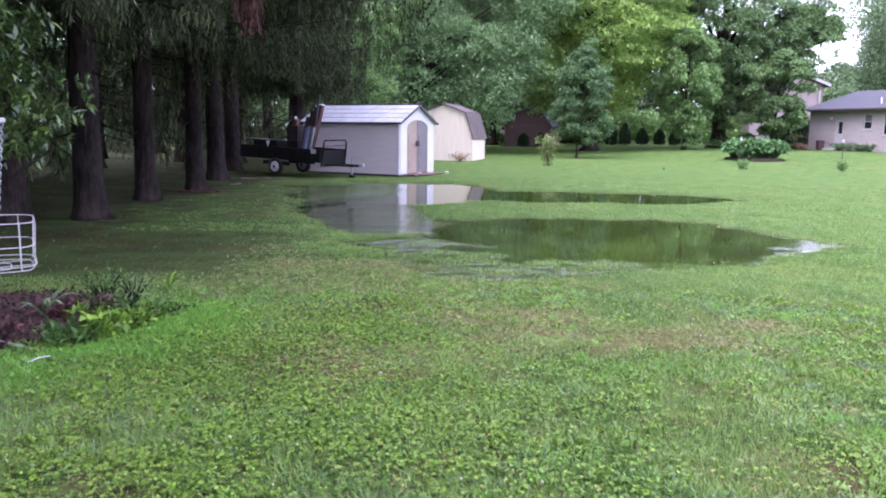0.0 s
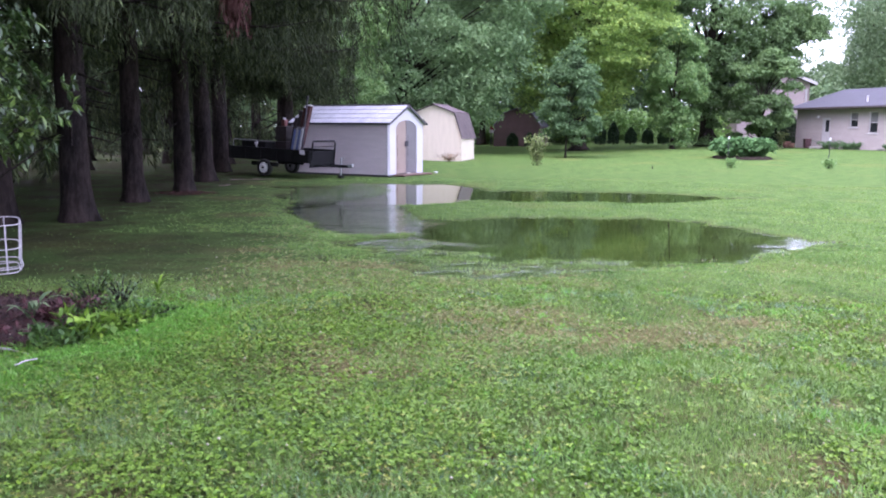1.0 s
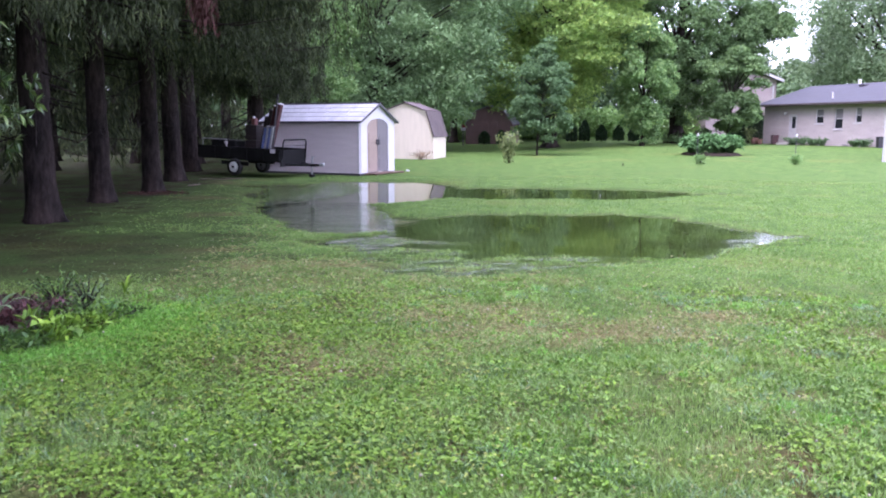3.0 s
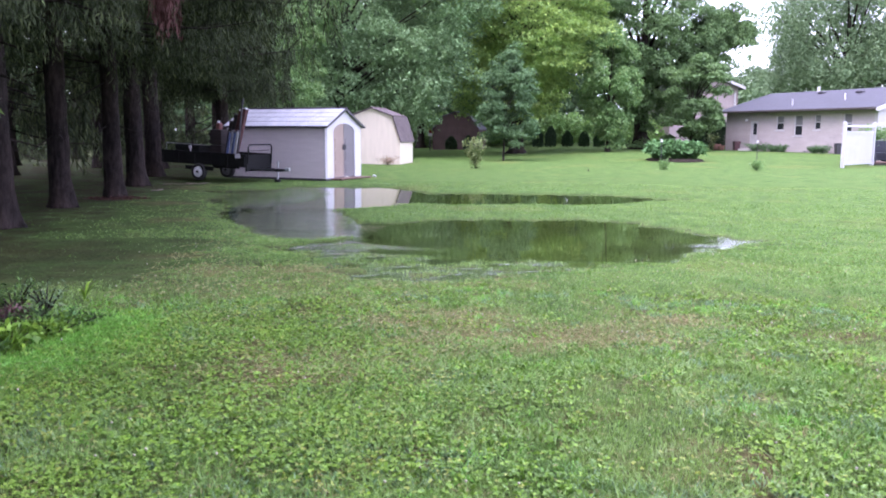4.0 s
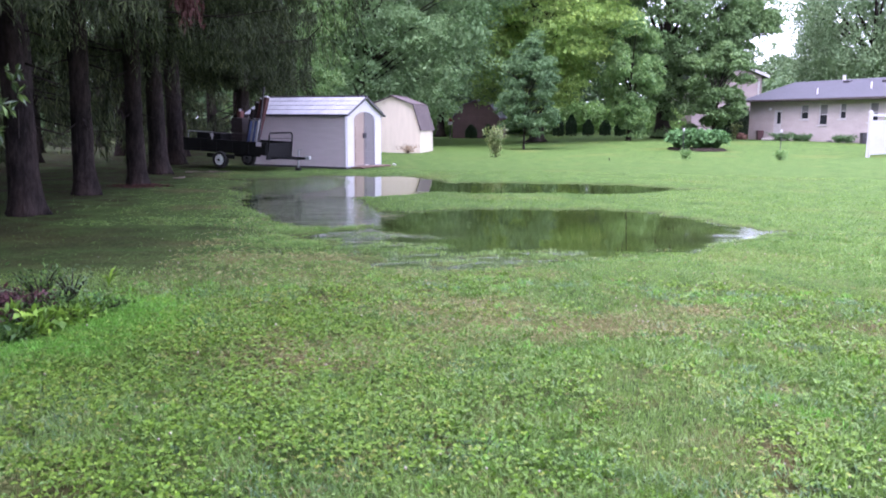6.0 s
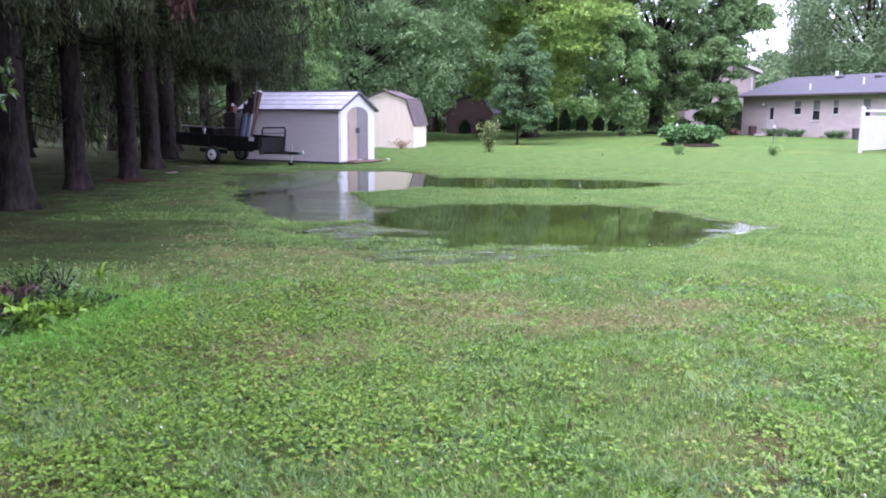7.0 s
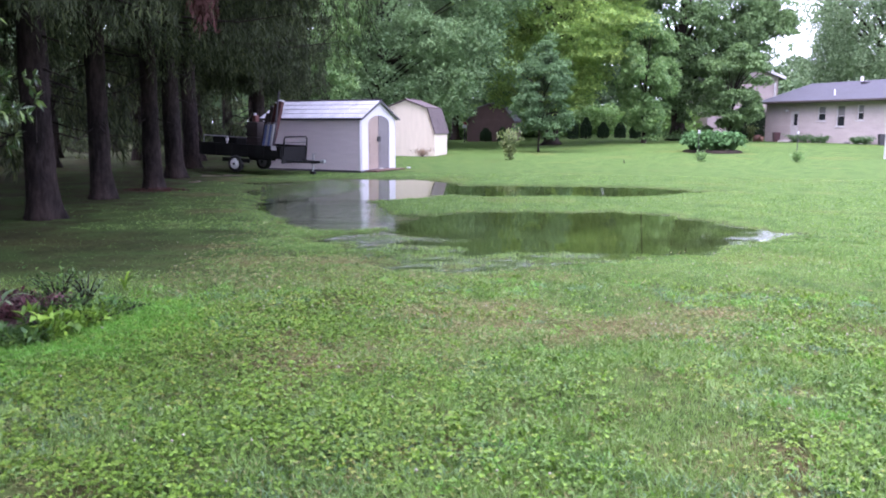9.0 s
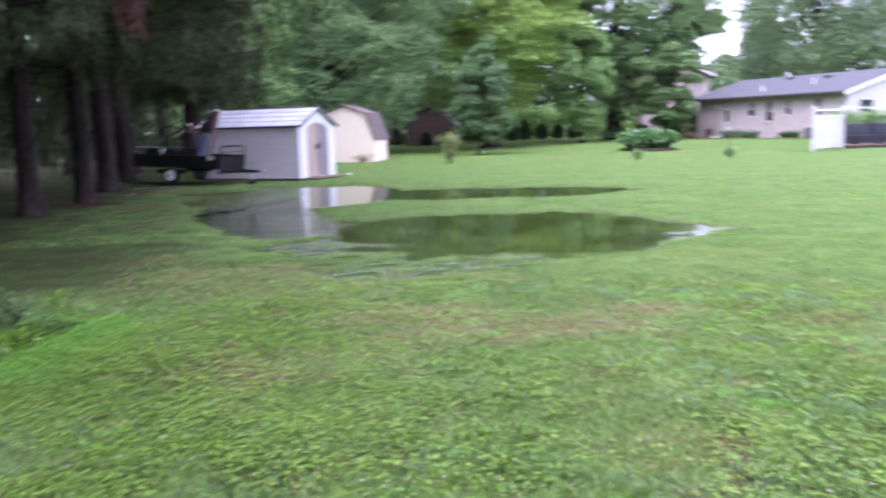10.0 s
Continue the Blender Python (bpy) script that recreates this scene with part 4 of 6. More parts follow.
# ---- broad-leaved trees ----
def broadleaf(name, x, y, h, rad, bottom, seed, material, label, clumps=150, per=170, leaf=0.2, trunk_r=0.25, off=(0, 0), flat=0.55, weep=0.0, group="", skirt=0.85, cone=0.0, puff=0.27, top=0.7, limbs=()):
    rng = np.random.default_rng(seed)
    t = thing(name, Matrix.Translation((x, y, gz(x, y) - 0.05)), label, "tree", group)
    cz, rz = (h + bottom) / 2, (h - bottom) / 2
    b = B()
    crest = bottom + (h - bottom) * 0.6
    trunk_mesh(b, [Vector((off[0] * k * 0.3, off[1] * k * 0.3, crest * k)) for k in (0, 0.03, 0.08, 0.2, 0.45, 0.75, 1)], [trunk_r * q for q in (1.25, 1.12, 1.0, 0.92, 0.75, 0.5, 0.2)], True, 10)
    C = []
    while len(C) < clumps:
        d = rng.normal(size=3)
        d /= np.linalg.norm(d)
        rr = rng.uniform(0.5, 1.0) ** 0.5
        wide = 1 if d[2] > 0 else skirt
        lump = 1 + 0.16 * math.sin(3 * math.atan2(d[1], d[0]) + seed) + 0.1 * math.sin(7 * d[2] + 2 * seed)
        wide *= 1 - cone * (d[2] * rr + 1) / 2
        C.append((off[0] + d[0] * rr * rad * wide * lump, off[1] + d[1] * rr * rad * wide * lump, cz + d[2] * rr * rz * lump))
    for c, spread in limbs:
        k = clumps // 14
        C += [tuple(np.array(c) + rng.normal(size=3) * spread) for _ in range(k)]
    clumps = len(C)
    C = np.array(C)
    for c in C[:: max(1, clumps // 26)]:
        s = Vector((off[0] * 0.1, off[1] * 0.1, max(bottom * 0.8, min(c[2] * 0.55, crest))))
        e = Vector(c)
        mid = s.lerp(e, 0.5) + Vector((0, 0, 0.25))
        tube(b, [s, mid, e], [trunk_r * 0.34, trunk_r * 0.2, 0.02], 5)
    part("trunk", b, M_BARK2, t, "", True)
    size = rad * puff
    k = rng.normal(size=(clumps, per, 3))
    k /= np.linalg.norm(k, axis=2)[..., None]
    k *= rng.uniform(0.25, 1, (clumps, per, 1)) ** 0.4
    k[..., 2] = np.where(rng.random((clumps, per)) < top, np.abs(k[..., 2]), k[..., 2])
    sc = rng.uniform(0.6, 1.25, (clumps, 1, 1)) * size
    P = C[:, None, :] + k * sc * (1, 1, flat)
    P[..., 2] -= np.hypot(k[..., 0], k[..., 1]) * sc[..., 0] * (0.25 + weep)
    P = P.reshape(-1, 3)
    P[:, 2] = np.maximum(P[:, 2], 0.35)
    V, F = leaves(P, leaf * 1.25, leaf * 0.85, rng, droop=0.5 + weep, spread=0.6)
    mesh_part("crown", V, F, material, t)
    return t


broadleaf("maple_tree", -2.0, 51, 16, 5.8, 1.1, 3, M_BLUEISH, "large dull green tree behind the sheds", 340, 220, 0.17, 0.26, (3.0, 0), skirt=0.85)
broadleaf("maple_tree", -3.0, 64, 18, 7.5, 1.5, 14, M_DEEP, "tall green tree behind the dull tree", 150, 130, 0.3, 0.35)
broadleaf("maple_tree", 13.0, 74, 21, 8.0, 3.4, 15, M_DEEP, "tall green tree behind the maple", 330, 130, 0.32, 0.35)
broadleaf("maple_tree", -6.5, 47, 14, 5.0, 1.4, 4, M_LIGHT, "large green tree behind the spruces", 130, 140, 0.19, 0.3)
broadleaf("young_tree", -3.7, 41, 4.8, 1.7, 0.4, 21, M_LIGHT, "light green young tree behind the grey shed", 70, 170, 0.13, 0.06)
broadleaf("maple_tree", 10.2, 57, 18, 7.3, 2.2, 5, M_MAPLE, "broad yellow-green maple with low sweeping limbs", 690, 200, 0.155, 0.45, (-0.2, 0), 0.32, puff=0.19, top=0.82, limbs=(((-4.6, -3.5, 6.7), 0.9), ((-4.2, -3.5, 9.4), 1.1)))
broadleaf("young_tree", 7.15, 44, 6.0, 1.75, 0.75, 6, M_TEAL, "small blue-green tree on a thin trunk", 200, 95, 0.11, 0.05, (0.3, 0), 0.6, skirt=1.15, cone=0.45, puff=0.2)
broadleaf("maple_tree", 15.2, 52, 7.6, 1.9, 1.0, 7, M_LIGHT, "green tree with hanging twigs before the maple", 90, 190, 0.15, 0.12, (0, 0), 0.8, 0.3)
broadleaf("oak_tree", 20.0, 60, 20, 3.75, 1.2, 8, M_OAK, "tall dark green tree beside the house", 560, 160, 0.16, 0.5, (0.3, 0), 0.45, 0.3, skirt=1.1, puff=0.22, limbs=(((7.0, -0.5, 8.7), 0.45), ((6.0, 0, 9.5), 0.5), ((4.6, 0, 7.5), 0.7)))
broadleaf("young_tree", 21.9, 55.0, 6.6, 2.3, 0.5, 12, M_OAK, "dense dark green tree at the house corner", 70, 220, 0.18, 0.12)
broadleaf("willow_tree", 44.6, 75, 17, 8.2, 4.6, 9, M_PALE, "wide pale green tree behind the house", 180, 330, 0.2, 0.45, (0, 0), 0.9, 0.5)
broadleaf("maple_tree", 4.6, 76, 18, 6.0, 4.6, 13, M_BLUEISH, "large dull green tree behind the small barn", 130, 170, 0.25, 0.35)
broadleaf("maple_tree", 41, 95, 9.0, 7.0, 1.0, 10, M_PALE, "distant light green tree", 130, 150, 0.3, 0.4)


def far_woods():
    """A ring of distant trees in many uneven clumps."""
    rng = np.random.default_rng(77)
    P, Q, H = [], [], []
    for i in range(230):
        ahead = i < 120
        a = -0.75 + 1.5 * (i % 60 + rng.random()) / 60 if ahead else rng.uniform(0.75, 2 * math.pi - 0.75)
        d = rng.uniform(88, 100) if i < 60 else rng.uniform(104, 120)
        top = rng.uniform(5, 7) if 0.34 < a < 0.5 else rng.uniform(14, 20) if -0.7 < a < 0.34 else rng.uniform(9, 14)
        n = 480 if ahead else 100
        k = rng.normal(size=(n, 3))
        k /= np.linalg.norm(k, axis=1)[:, None]
        k *= 1 + 0.25 * np.sin(5 * k[:, :1] + i) * np.cos(6 * k[:, 2:] + i)
        (P if ahead else Q).append(np.array((math.sin(a) * d, math.cos(a) * d, 0)) + k * (4.5, 4.5, top / 2) + (0, 0, top / 2 + 0.6))
    for i in range(110):
        x = rng.uniform(-58, 2)
        k = rng.normal(size=(220, 3))
        P.append(k / np.linalg.norm(k, axis=1)[:, None] * (3.0, 2.0, rng.uniform(3.0, 6.0)) + (x, 66 + rng.uniform(-3, 3), 4.6))
    for i in range(60):
        x = rng.uniform(2, 40)
        k = rng.normal(size=(260, 3))
        H.append(k / np.linalg.norm(k, axis=1)[:, None] * (2.2, 1.5, rng.uniform(1.0, 1.7)) + (x, 80 + rng.uniform(-2, 2), 1.9))
    for i in range(46):
        k = rng.normal(size=(260, 3))
        P.append(k / np.linalg.norm(k, axis=1)[:, None] * (2.6, 1.5, rng.uniform(2.2, 4.2)) + (rng.uniform(-4, 22), 86 + rng.uniform(-2, 2), 4.0))
    V, F = leaves(np.concatenate(P), 0.62, 0.46, rng, droop=0.3)
    V2, F2 = leaves(np.concatenate(Q), 1.4, 1.0, rng, droop=0.3)
    tagged(mesh_part("far_woods", np.concatenate([V, V2]), np.concatenate([F, F2 + len(V)]), M_DEEP), "distant band of green trees", "woods", kind="stuff")
    V, F = leaves(np.concatenate(H), 0.4, 0.3, rng, droop=0.3)
    tagged(mesh_part("far_hedge", V, F, M_HEDGE), "loose light green hedge beyond the trees", "hedge", kind="stuff")


far_woods()


def arborvitae(x, y, h, r, seed):
    rng = np.random.default_rng(seed)
    t = thing("arborvitae_shrub", Matrix.Translation((x, y, gz(x, y))), "dark conical evergreen shrub in the far row", "shrub", "evergreens in the far row")
    b = B()
    tube(b, [(0, 0, -0.05), (0, 0, h * 0.7)], [0.06, 0.02], 6)
    part("stem", b, M_BARK2, t)
    n = int(1300 * max(1, (r / 0.5) ** 1.6))
    z = rng.uniform(0.02, 1, n) ** 0.9
    a = rng.uniform(0, 2 * math.pi, n)
    rr = r * np.minimum(1, (1 - z) * 2.2 + 0.12) * rng.uniform(0.75, 1.05, n)
    V, F = leaves(np.stack([rr * np.cos(a), rr * np.sin(a), z * h], 1), 0.16, 0.09, rng, dirs=np.stack([np.cos(a) * 0.4, np.sin(a) * 0.4, np.ones(n)], 1))
    mesh_part("foliage", V, F, M_ARBOR, t)


for i, x in enumerate((13.6, 14.65, 16.05, 17.45, 18.7)):
    arborvitae(x, 66.5, (1.55, 1.65, 1.25, 1.2, 1.15)[i], 0.4, 200 + i)
arborvitae(24.9, 59.6, 2.6, 0.95, 230)
arborvitae(26.1, 61.6, 3.1, 1.1, 233)
arborvitae(6.7, 68.6, 1.05, 0.45, 231)
arborvitae(8.1, 68.4, 1.1, 0.4, 232)


def bush(name, x, y, h, r, seed, material, label, n=900, leaf=0.1, wid=0.06, z=None, stems=7, up=0.5, category="shrub", group=""):
    """Stems that fan out from the base, with leaves along them."""
    rng = np.random.default_rng(seed)
    t = thing(name, Matrix.Translation((x, y, gz(x, y) - 0.02 if z is None else z)), label, category, group)
    b = B()
    P = []
    for i in range(stems):
        a = 2 * math.pi * i / stems + rng.uniform(-0.4, 0.4)
        L = rng.uniform(0.6, 1.0)
        e = np.array((math.cos(a) * r * L, math.sin(a) * r * L, h * rng.uniform(0.7, 1.0)))
        u = np.linspace(0, 1, 5)[:, None]
        pts = e * np.concatenate([u ** 1.5, u ** 1.5, u ** 0.8], 1)
        tube(b, pts, list(0.014 * (1.1 - u[:, 0])), 4)
        k = n // stems
        v = rng.uniform(0.15, 1, k)
        P.append(np.stack([np.interp(v, u[:, 0], pts[:, j]) for j in range(3)], 1) + rng.normal(size=(k, 3)) * (r * 0.2, r * 0.2, h * 0.09))
    part("stem_wood", b, M_BARK2, t)
    P = np.concatenate(P)
    P[:, 2] = np.maximum(P[:, 2], 0.03)
    V, F = leaves(P, leaf, wid, rng, droop=-up + 0.2)
    mesh_part("foliage", V, F, material, t)
    return t


bush("flowering_shrub", 4.38, 34.2, 1.25, 0.46, 300, M_SHRUB, "young shrub with yellow-cream leaves on the lawn", 700, 0.13, 0.07)
for i, (x, y) in enumerate(((11.98, 32.8), (15.7, 32.3))):
    bush("grass_tuft", x, y, 0.36, 0.24, 310 + i, M_LIGHT, "small ornamental grass tuft on the lawn", 260, 0.2, 0.03, up=1.2, category="plant", group="tufts on the lawn")


def lawn_marker(x, y, h):
    t = thing("garden_light", Matrix.Translation((x, y, gz(x, y))), "thin dark garden stake with a white top", "garden light")
    b = B()
    tube(b, [(0, 0, -0.1), (0, 0, h)], 0.015, 6)
    part("stake", b, M_TRIMD, t)
    b = B()
    box(b, -0.035, 0.035, -0.035, 0.035, h, h + 0.12, 0.01)
    part("head", b, M_WHITE, t, "white lamp head")


def survey_stake(x, y):
    t = thing("wooden_stake", Matrix.Translation((x, y, gz(x, y))), "short dark wooden stake in the lawn", "stake")
    part("post", box(B(), -0.02, 0.02, -0.015, 0.015, -0.05, 0.1, 0.004), M_DARKWOOD, t)


survey_stake(8.46, 31.4)
lawn_marker(15.82, 32.6, 1.1)
lawn_marker(12.0, 33.2, 1.12)


def bird_feeder(x, y):
    t = thing("bird_feeder", Matrix.Translation((x, y, gz(x, y))) @ Matrix.Diagonal((0.6, 0.6, 0.9, 1)), "red-roofed white bird feeder on a dark post", "bird feeder")
    b = B()
    tube(b, [(0, 0, -0.1), (0, 0, 1.3)], 0.06, 8)
    part("post", b, M_TRIMD, t)
    b = B()
    box(b, -0.28, 0.28, -0.2, 0.2, 1.3, 1.58, 0.02)
    part("body", b, M_WHITE, t, "white tray box")
    b = B()
    prism(b, [(-0.42, 1.58), (0, 1.92), (0.42, 1.58)], -0.3, 0.3)
    part("roof", b, M_FEEDER, t, "red gabled roof")


bird_feeder(4.75, 66)


def hosta_bed(x, y):
    rng = np.random.default_rng(320)
    z = gz(x, y)
    b = B()
    bmesh.ops.create_cone(b, cap_ends=True, segments=28, radius1=1.42, radius2=1.25, depth=0.12, matrix=Matrix.Translation((x, y, z + 0.03)) @ Matrix.Diagonal((1, 1.35, 1, 1)))
    tagged(part("mulch_bed", b, M_SOIL), "low round bed of dark mulch on the lawn", "flower bed")
    for dx, dy in ((-1.0, 0.1), (-0.35, -0.9), (0.35, 0.8), (0.2, -0.2), (0.75, -0.8), (1.0, 0.2), (-0.5, 0.9), (-0.85, -0.8), (-0.4, 0.1), (0.65, 0.1)):
        t = thing("hosta_plant", Matrix.Translation((x + dx, y + dy, z + 0.1)), "leafy grey-green hosta in the mulch bed", "plant", "hostas in the bed")
        n = 420
        a = rng.uniform(0, 2 * math.pi, n)
        el = rng.uniform(-0.25, 1.2, n)
        d = np.stack([np.cos(a) * np.cos(el), np.sin(a) * np.cos(el), np.sin(el) * 0.6], 1)
        P = d * rng.uniform(0.25, 0.5, (n, 1)) * (1, 1, 1.7) + (0, 0, 0.42)
        V, F = leaves(P, 0.22, 0.15, rng, dirs=d * (1, 1, 0.3) - (0, 0, 0.3))
        mesh_part("leaves", V, F, M_HOSTA, t)
        b = B()
        for i in range(0, n, 4):
            tube(b, [(0, 0, -0.08), tuple(P[i])], 0.012, 4)
        tagged(part("stalk", b, M_HOSTA, t), kind="stuff")


hosta_bed(15.5, 41.0)


# ---- the trailer and its load ----
TR = Matrix.Translation((-3.32, 24.95, gz(-4.15, 25.2) - 0.01)) @ pose(0, 0, 0, 0, 2.4, -26)


def wheel(t, x, y, rim):
    b = B()
    sec = [(0.165, -0.08), (0.22, -0.09), (0.245, -0.065), (0.25, 0), (0.245, 0.065), (0.22, 0.09), (0.165, 0.08)]
    n = 24
    rings = [[b.verts.new((x + r * math.cos(a), y + w, 0.25 + r * math.sin(a))) for r, w in sec] for a in np.linspace(0, 2 * math.pi, n, endpoint=False)]
    for i in range(n):
        for j in range(len(sec)):
            b.faces.new((rings[i][j], rings[(i + 1) % n][j], rings[(i + 1) % n][(j + 1) % len(sec)], rings[i][(j + 1) % len(sec)]))
    w = part("wheel", b, M_TYRE, t, "black tyre", True)
    b = B()
    for r1, r2, d, off in ((0.165, 0.155, 0.14, 0), (0.11, 0.085, 0.03, -0.08)):
        bmesh.ops.create_cone(b, cap_ends=True, segments=20, radius1=r1, radius2=r2, depth=d, matrix=Matrix.Translation((x, y + off, 0.25)) @ pose(0, 0, 0, 90))
    part("rim", b, rim, w, "white steel rim" if rim is M_RIM else "white steel rim painted dark for shade")
    b = B()
    bmesh.ops.create_cone(b, cap_ends=True, segments=12, radius1=0.045, radius2=0.03, depth=0.06, matrix=Matrix.Translation((x, y - 0.1, 0.25)) @ pose(0, 0, 0, 90))
    part("hub", b, M_BLACK, w)


def trailer(m):
    """Local x towards the hitch, front of the bed at 0; y across, near side at -0.66."""
    t = thing("utility_trailer", m, "black steel utility trailer parked beside the shed", "trailer")
    l, h = 3.0, 0.66
    b = B()
    box(b, -l, 0, -h, h, 0.5, 0.56, 0.006)
    part("bed_floor", b, M_BLACK, t)
    for s in (-1, 1):
        b = B()
        box(b, -l, 0, s * h - 0.02, s * h + 0.02, 0.46, 0.8, 0.008)
        box(b, -l, 0.02, s * h - 0.04, s * h + 0.04, 0.78, 0.84, 0.008)
        for k in range(6):
            x = -l + 0.05 + k * (l - 0.1) / 5
            box(b, x - 0.025, x + 0.025, s * h - 0.045, s * h + 0.045, 0.48, 0.8)
        part("side_panel", b, M_BLACK, t)
        b = B()
        box(b, -2.1, -1.1, s * h - 0.06, s * h - 0.03, 0.3, 0.42, 0.01)
        part("spring_hanger", b, M_BLACK, t)
        wheel(t, -1.6, s * (h + 0.04), M_RIM if s < 0 else M_SHADERIM)
    b = B()
    box(b, -0.02, 0.02, -h, h, 0.34, 0.82, 0.006)
    part("front_panel", b, M_BLACK, t)
    b = B()
    rail = [(0.03, -h + 0.05, 0.56), (0.05, -h + 0.05, 1.05), (0.05, -h + 0.12, 1.12), (0.05, h - 0.12, 1.12), (0.05, h - 0.05, 1.05), (0.03, h - 0.05, 0.56)]
    tube(b, rail, 0.025, 8)
    tube(b, [(0.05, -h + 0.05, 0.95), (0.05, h - 0.05, 0.95)], 0.012, 6)
    part("front_rail", b, M_BLACK, t, "black tubular rail")
    b = B()
    for s in (-1, 1):
        tube(b, [(-0.1, s * 0.5, 0.4), (0.65, s * 0.03, 0.4)], 0.04, 6)
    tube(b, [(0.6, 0, 0.4), (0.98, 0, 0.42)], [0.05, 0.035], 8)
    part("tongue", b, M_BLACK, t)
    b = B()
    box(b, 0.92, 1.08, -0.05, 0.05, 0.39, 0.49, 0.02)
    part("coupler", b, M_STEEL, t)
    b = B()
    tube(b, [(0.62, 0.07, 0.12), (0.62, 0.07, 0.66)], 0.028, 8)
    tube(b, [(0.62, 0.07, 0.64), (0.73, 0.07, 0.66)], 0.012, 6)
    part("jack", b, M_STEEL, t, "galvanised jack post")
    b = B()
    box(b, 0.54, 0.7, 0.0, 0.14, 0.0, 0.12, 0.02)
    part("jack_foot", b, M_BLACK, t)
    b = B()
    box(b, -0.34, -0.16, -h - 0.052, -h - 0.046, 0.72, 0.84)
    part("plate", b, M_WHITE, t, "white side reflector plate")
    b = B()
    for x in (-l + 0.05, -l + 0.95):
        tube(b, [(x, -h + 0.15, 0.56), (x, -h + 0.15, 1.04)], 0.009, 6)
    tube(b, [(-l + 0.05, -h + 0.15, 1.04), (-l + 0.95, -h + 0.15, 1.04)], 0.018, 6)
    part("rear_rail", b, M_STEEL, t, "pale rail at the rear")
    b = B()
    box(b, -l + 0.99, -l + 1.1, -h - 0.02, -h + 0.01, 0.92, 1.0, 0.008)
    tube(b, [(-l + 1.05, -h, 0.8), (-l + 1.05, -h, 0.95)], 0.015, 6)
    part("rear_plate", b, M_WHITE, t)
    b = B()
    box(b, -l + 0.02, -l + 0.95, -0.1, 0.5, 0.565, 1.0, 0.03)
    part("tool_box", b, M_BLACK, t, "black tool box")
    return t


trailer(TR)


def leaning(name, x, y, dx, h, w, d, material, label, tiltx=4, cat="board", round_=False, z0=0.565):
    t = thing(name, TR @ Matrix.Translation((x, y, z0)) @ pose(0, 0, 0, 0, tiltx, dx), label, cat, "load standing in the trailer")
    b = B()
    if round_:
        tube(b, [(0, 0, 0), (0, 0, h)], w / 2, 10)
    else:
        box(b, -w / 2, w / 2, -d / 2, d / 2, 0, h, 0.01)
    part("body", b, material, t)
    b = B()
    box(b, -w / 2 - 0.004, w / 2 + 0.004, -d / 2 - 0.004, d / 2 + 0.004, h, h + 0.03, 0.006)
    part("end_cap", b, M_TRIMD if material is not M_RUST else M_WHITE, t)


for i, (x, h, mt) in enumerate(((-1.3, 1.2, M_DARKWOOD), (-1.2, 1.42, M_DARKWOOD), (-1.1, 1.55, M_RUST), (-1.0, 1.62, M_RUST))):
    leaning("steel_post", x, 0.2, 10, h, 0.105, 0.2, mt, "rusty red-brown post standing in the trailer", 10 + i, "post")
leaning("steel_post", -0.8, 0.05, 0, 1.85, 0.06, 0.06, M_TRIMD, "thin dark pole standing in the trailer", 6, "post", True)
for i, (x, mt) in enumerate(((-0.98, M_BLUE), (-0.88, M_STEEL), (-0.79, M_BLUE), (-0.7, M_STEEL))):
    leaning("metal_tube", x, -0.25 - 0.01 * i, 0, 0.88 + 0.05 * (i % 2), 0.085, 0.085, mt, "blue-grey metal tube standing in the trailer", 10, "tube", True)


def fuel_can(m):
    t = thing("fuel_can", m, "red plastic fuel can with a white cap", "can")
    b = B()
    box(b, -0.12, 0.12, -0.16, 0.16, 0, 0.34, 0.04)
    part("body", b, M_RED, t)
    b = B()
    tube(b, [(0, -0.06, 0.33), (0, -0.06, 0.45)], [0.07, 0.06], 10)
    part("cap", b, M_WHITE, t, "white cap")
    b = B()
    tube(b, [(0, -0.02, 0.33), (0, 0.02, 0.42), (0, 0.1, 0.42), (0, 0.14, 0.32)], 0.02, 6)
    part("handle", b, M_TRIMD, t)


def crate_stack(m):
    t = thing("crate_stack", m, "stack of dark stained wooden crates in the trailer", "crate")
    for k in range(2):
        b = B()
        box(b, -0.2, 0.2, -0.2, 0.2, 0.47 * k, 0.47 * k + 0.455, 0.015)
        c = part("crate", b, M_DARKWOOD, t)
        for z in (0.03, 0.25):
            b = B()
            box(b, -0.215, 0.215, -0.215, 0.215, 0.47 * k + z, 0.47 * k + z + 0.1, 0.004)
            part("slat", b, M_DARKWOOD, c)


crate_stack(TR @ Matrix.Translation((-1.62, 0.3, 0.565)))
fuel_can(TR @ Matrix.Translation((-1.62, 0.3, 0.565 + 0.925)) @ Matrix.Diagonal((0.6, 0.6, 0.6, 1)))


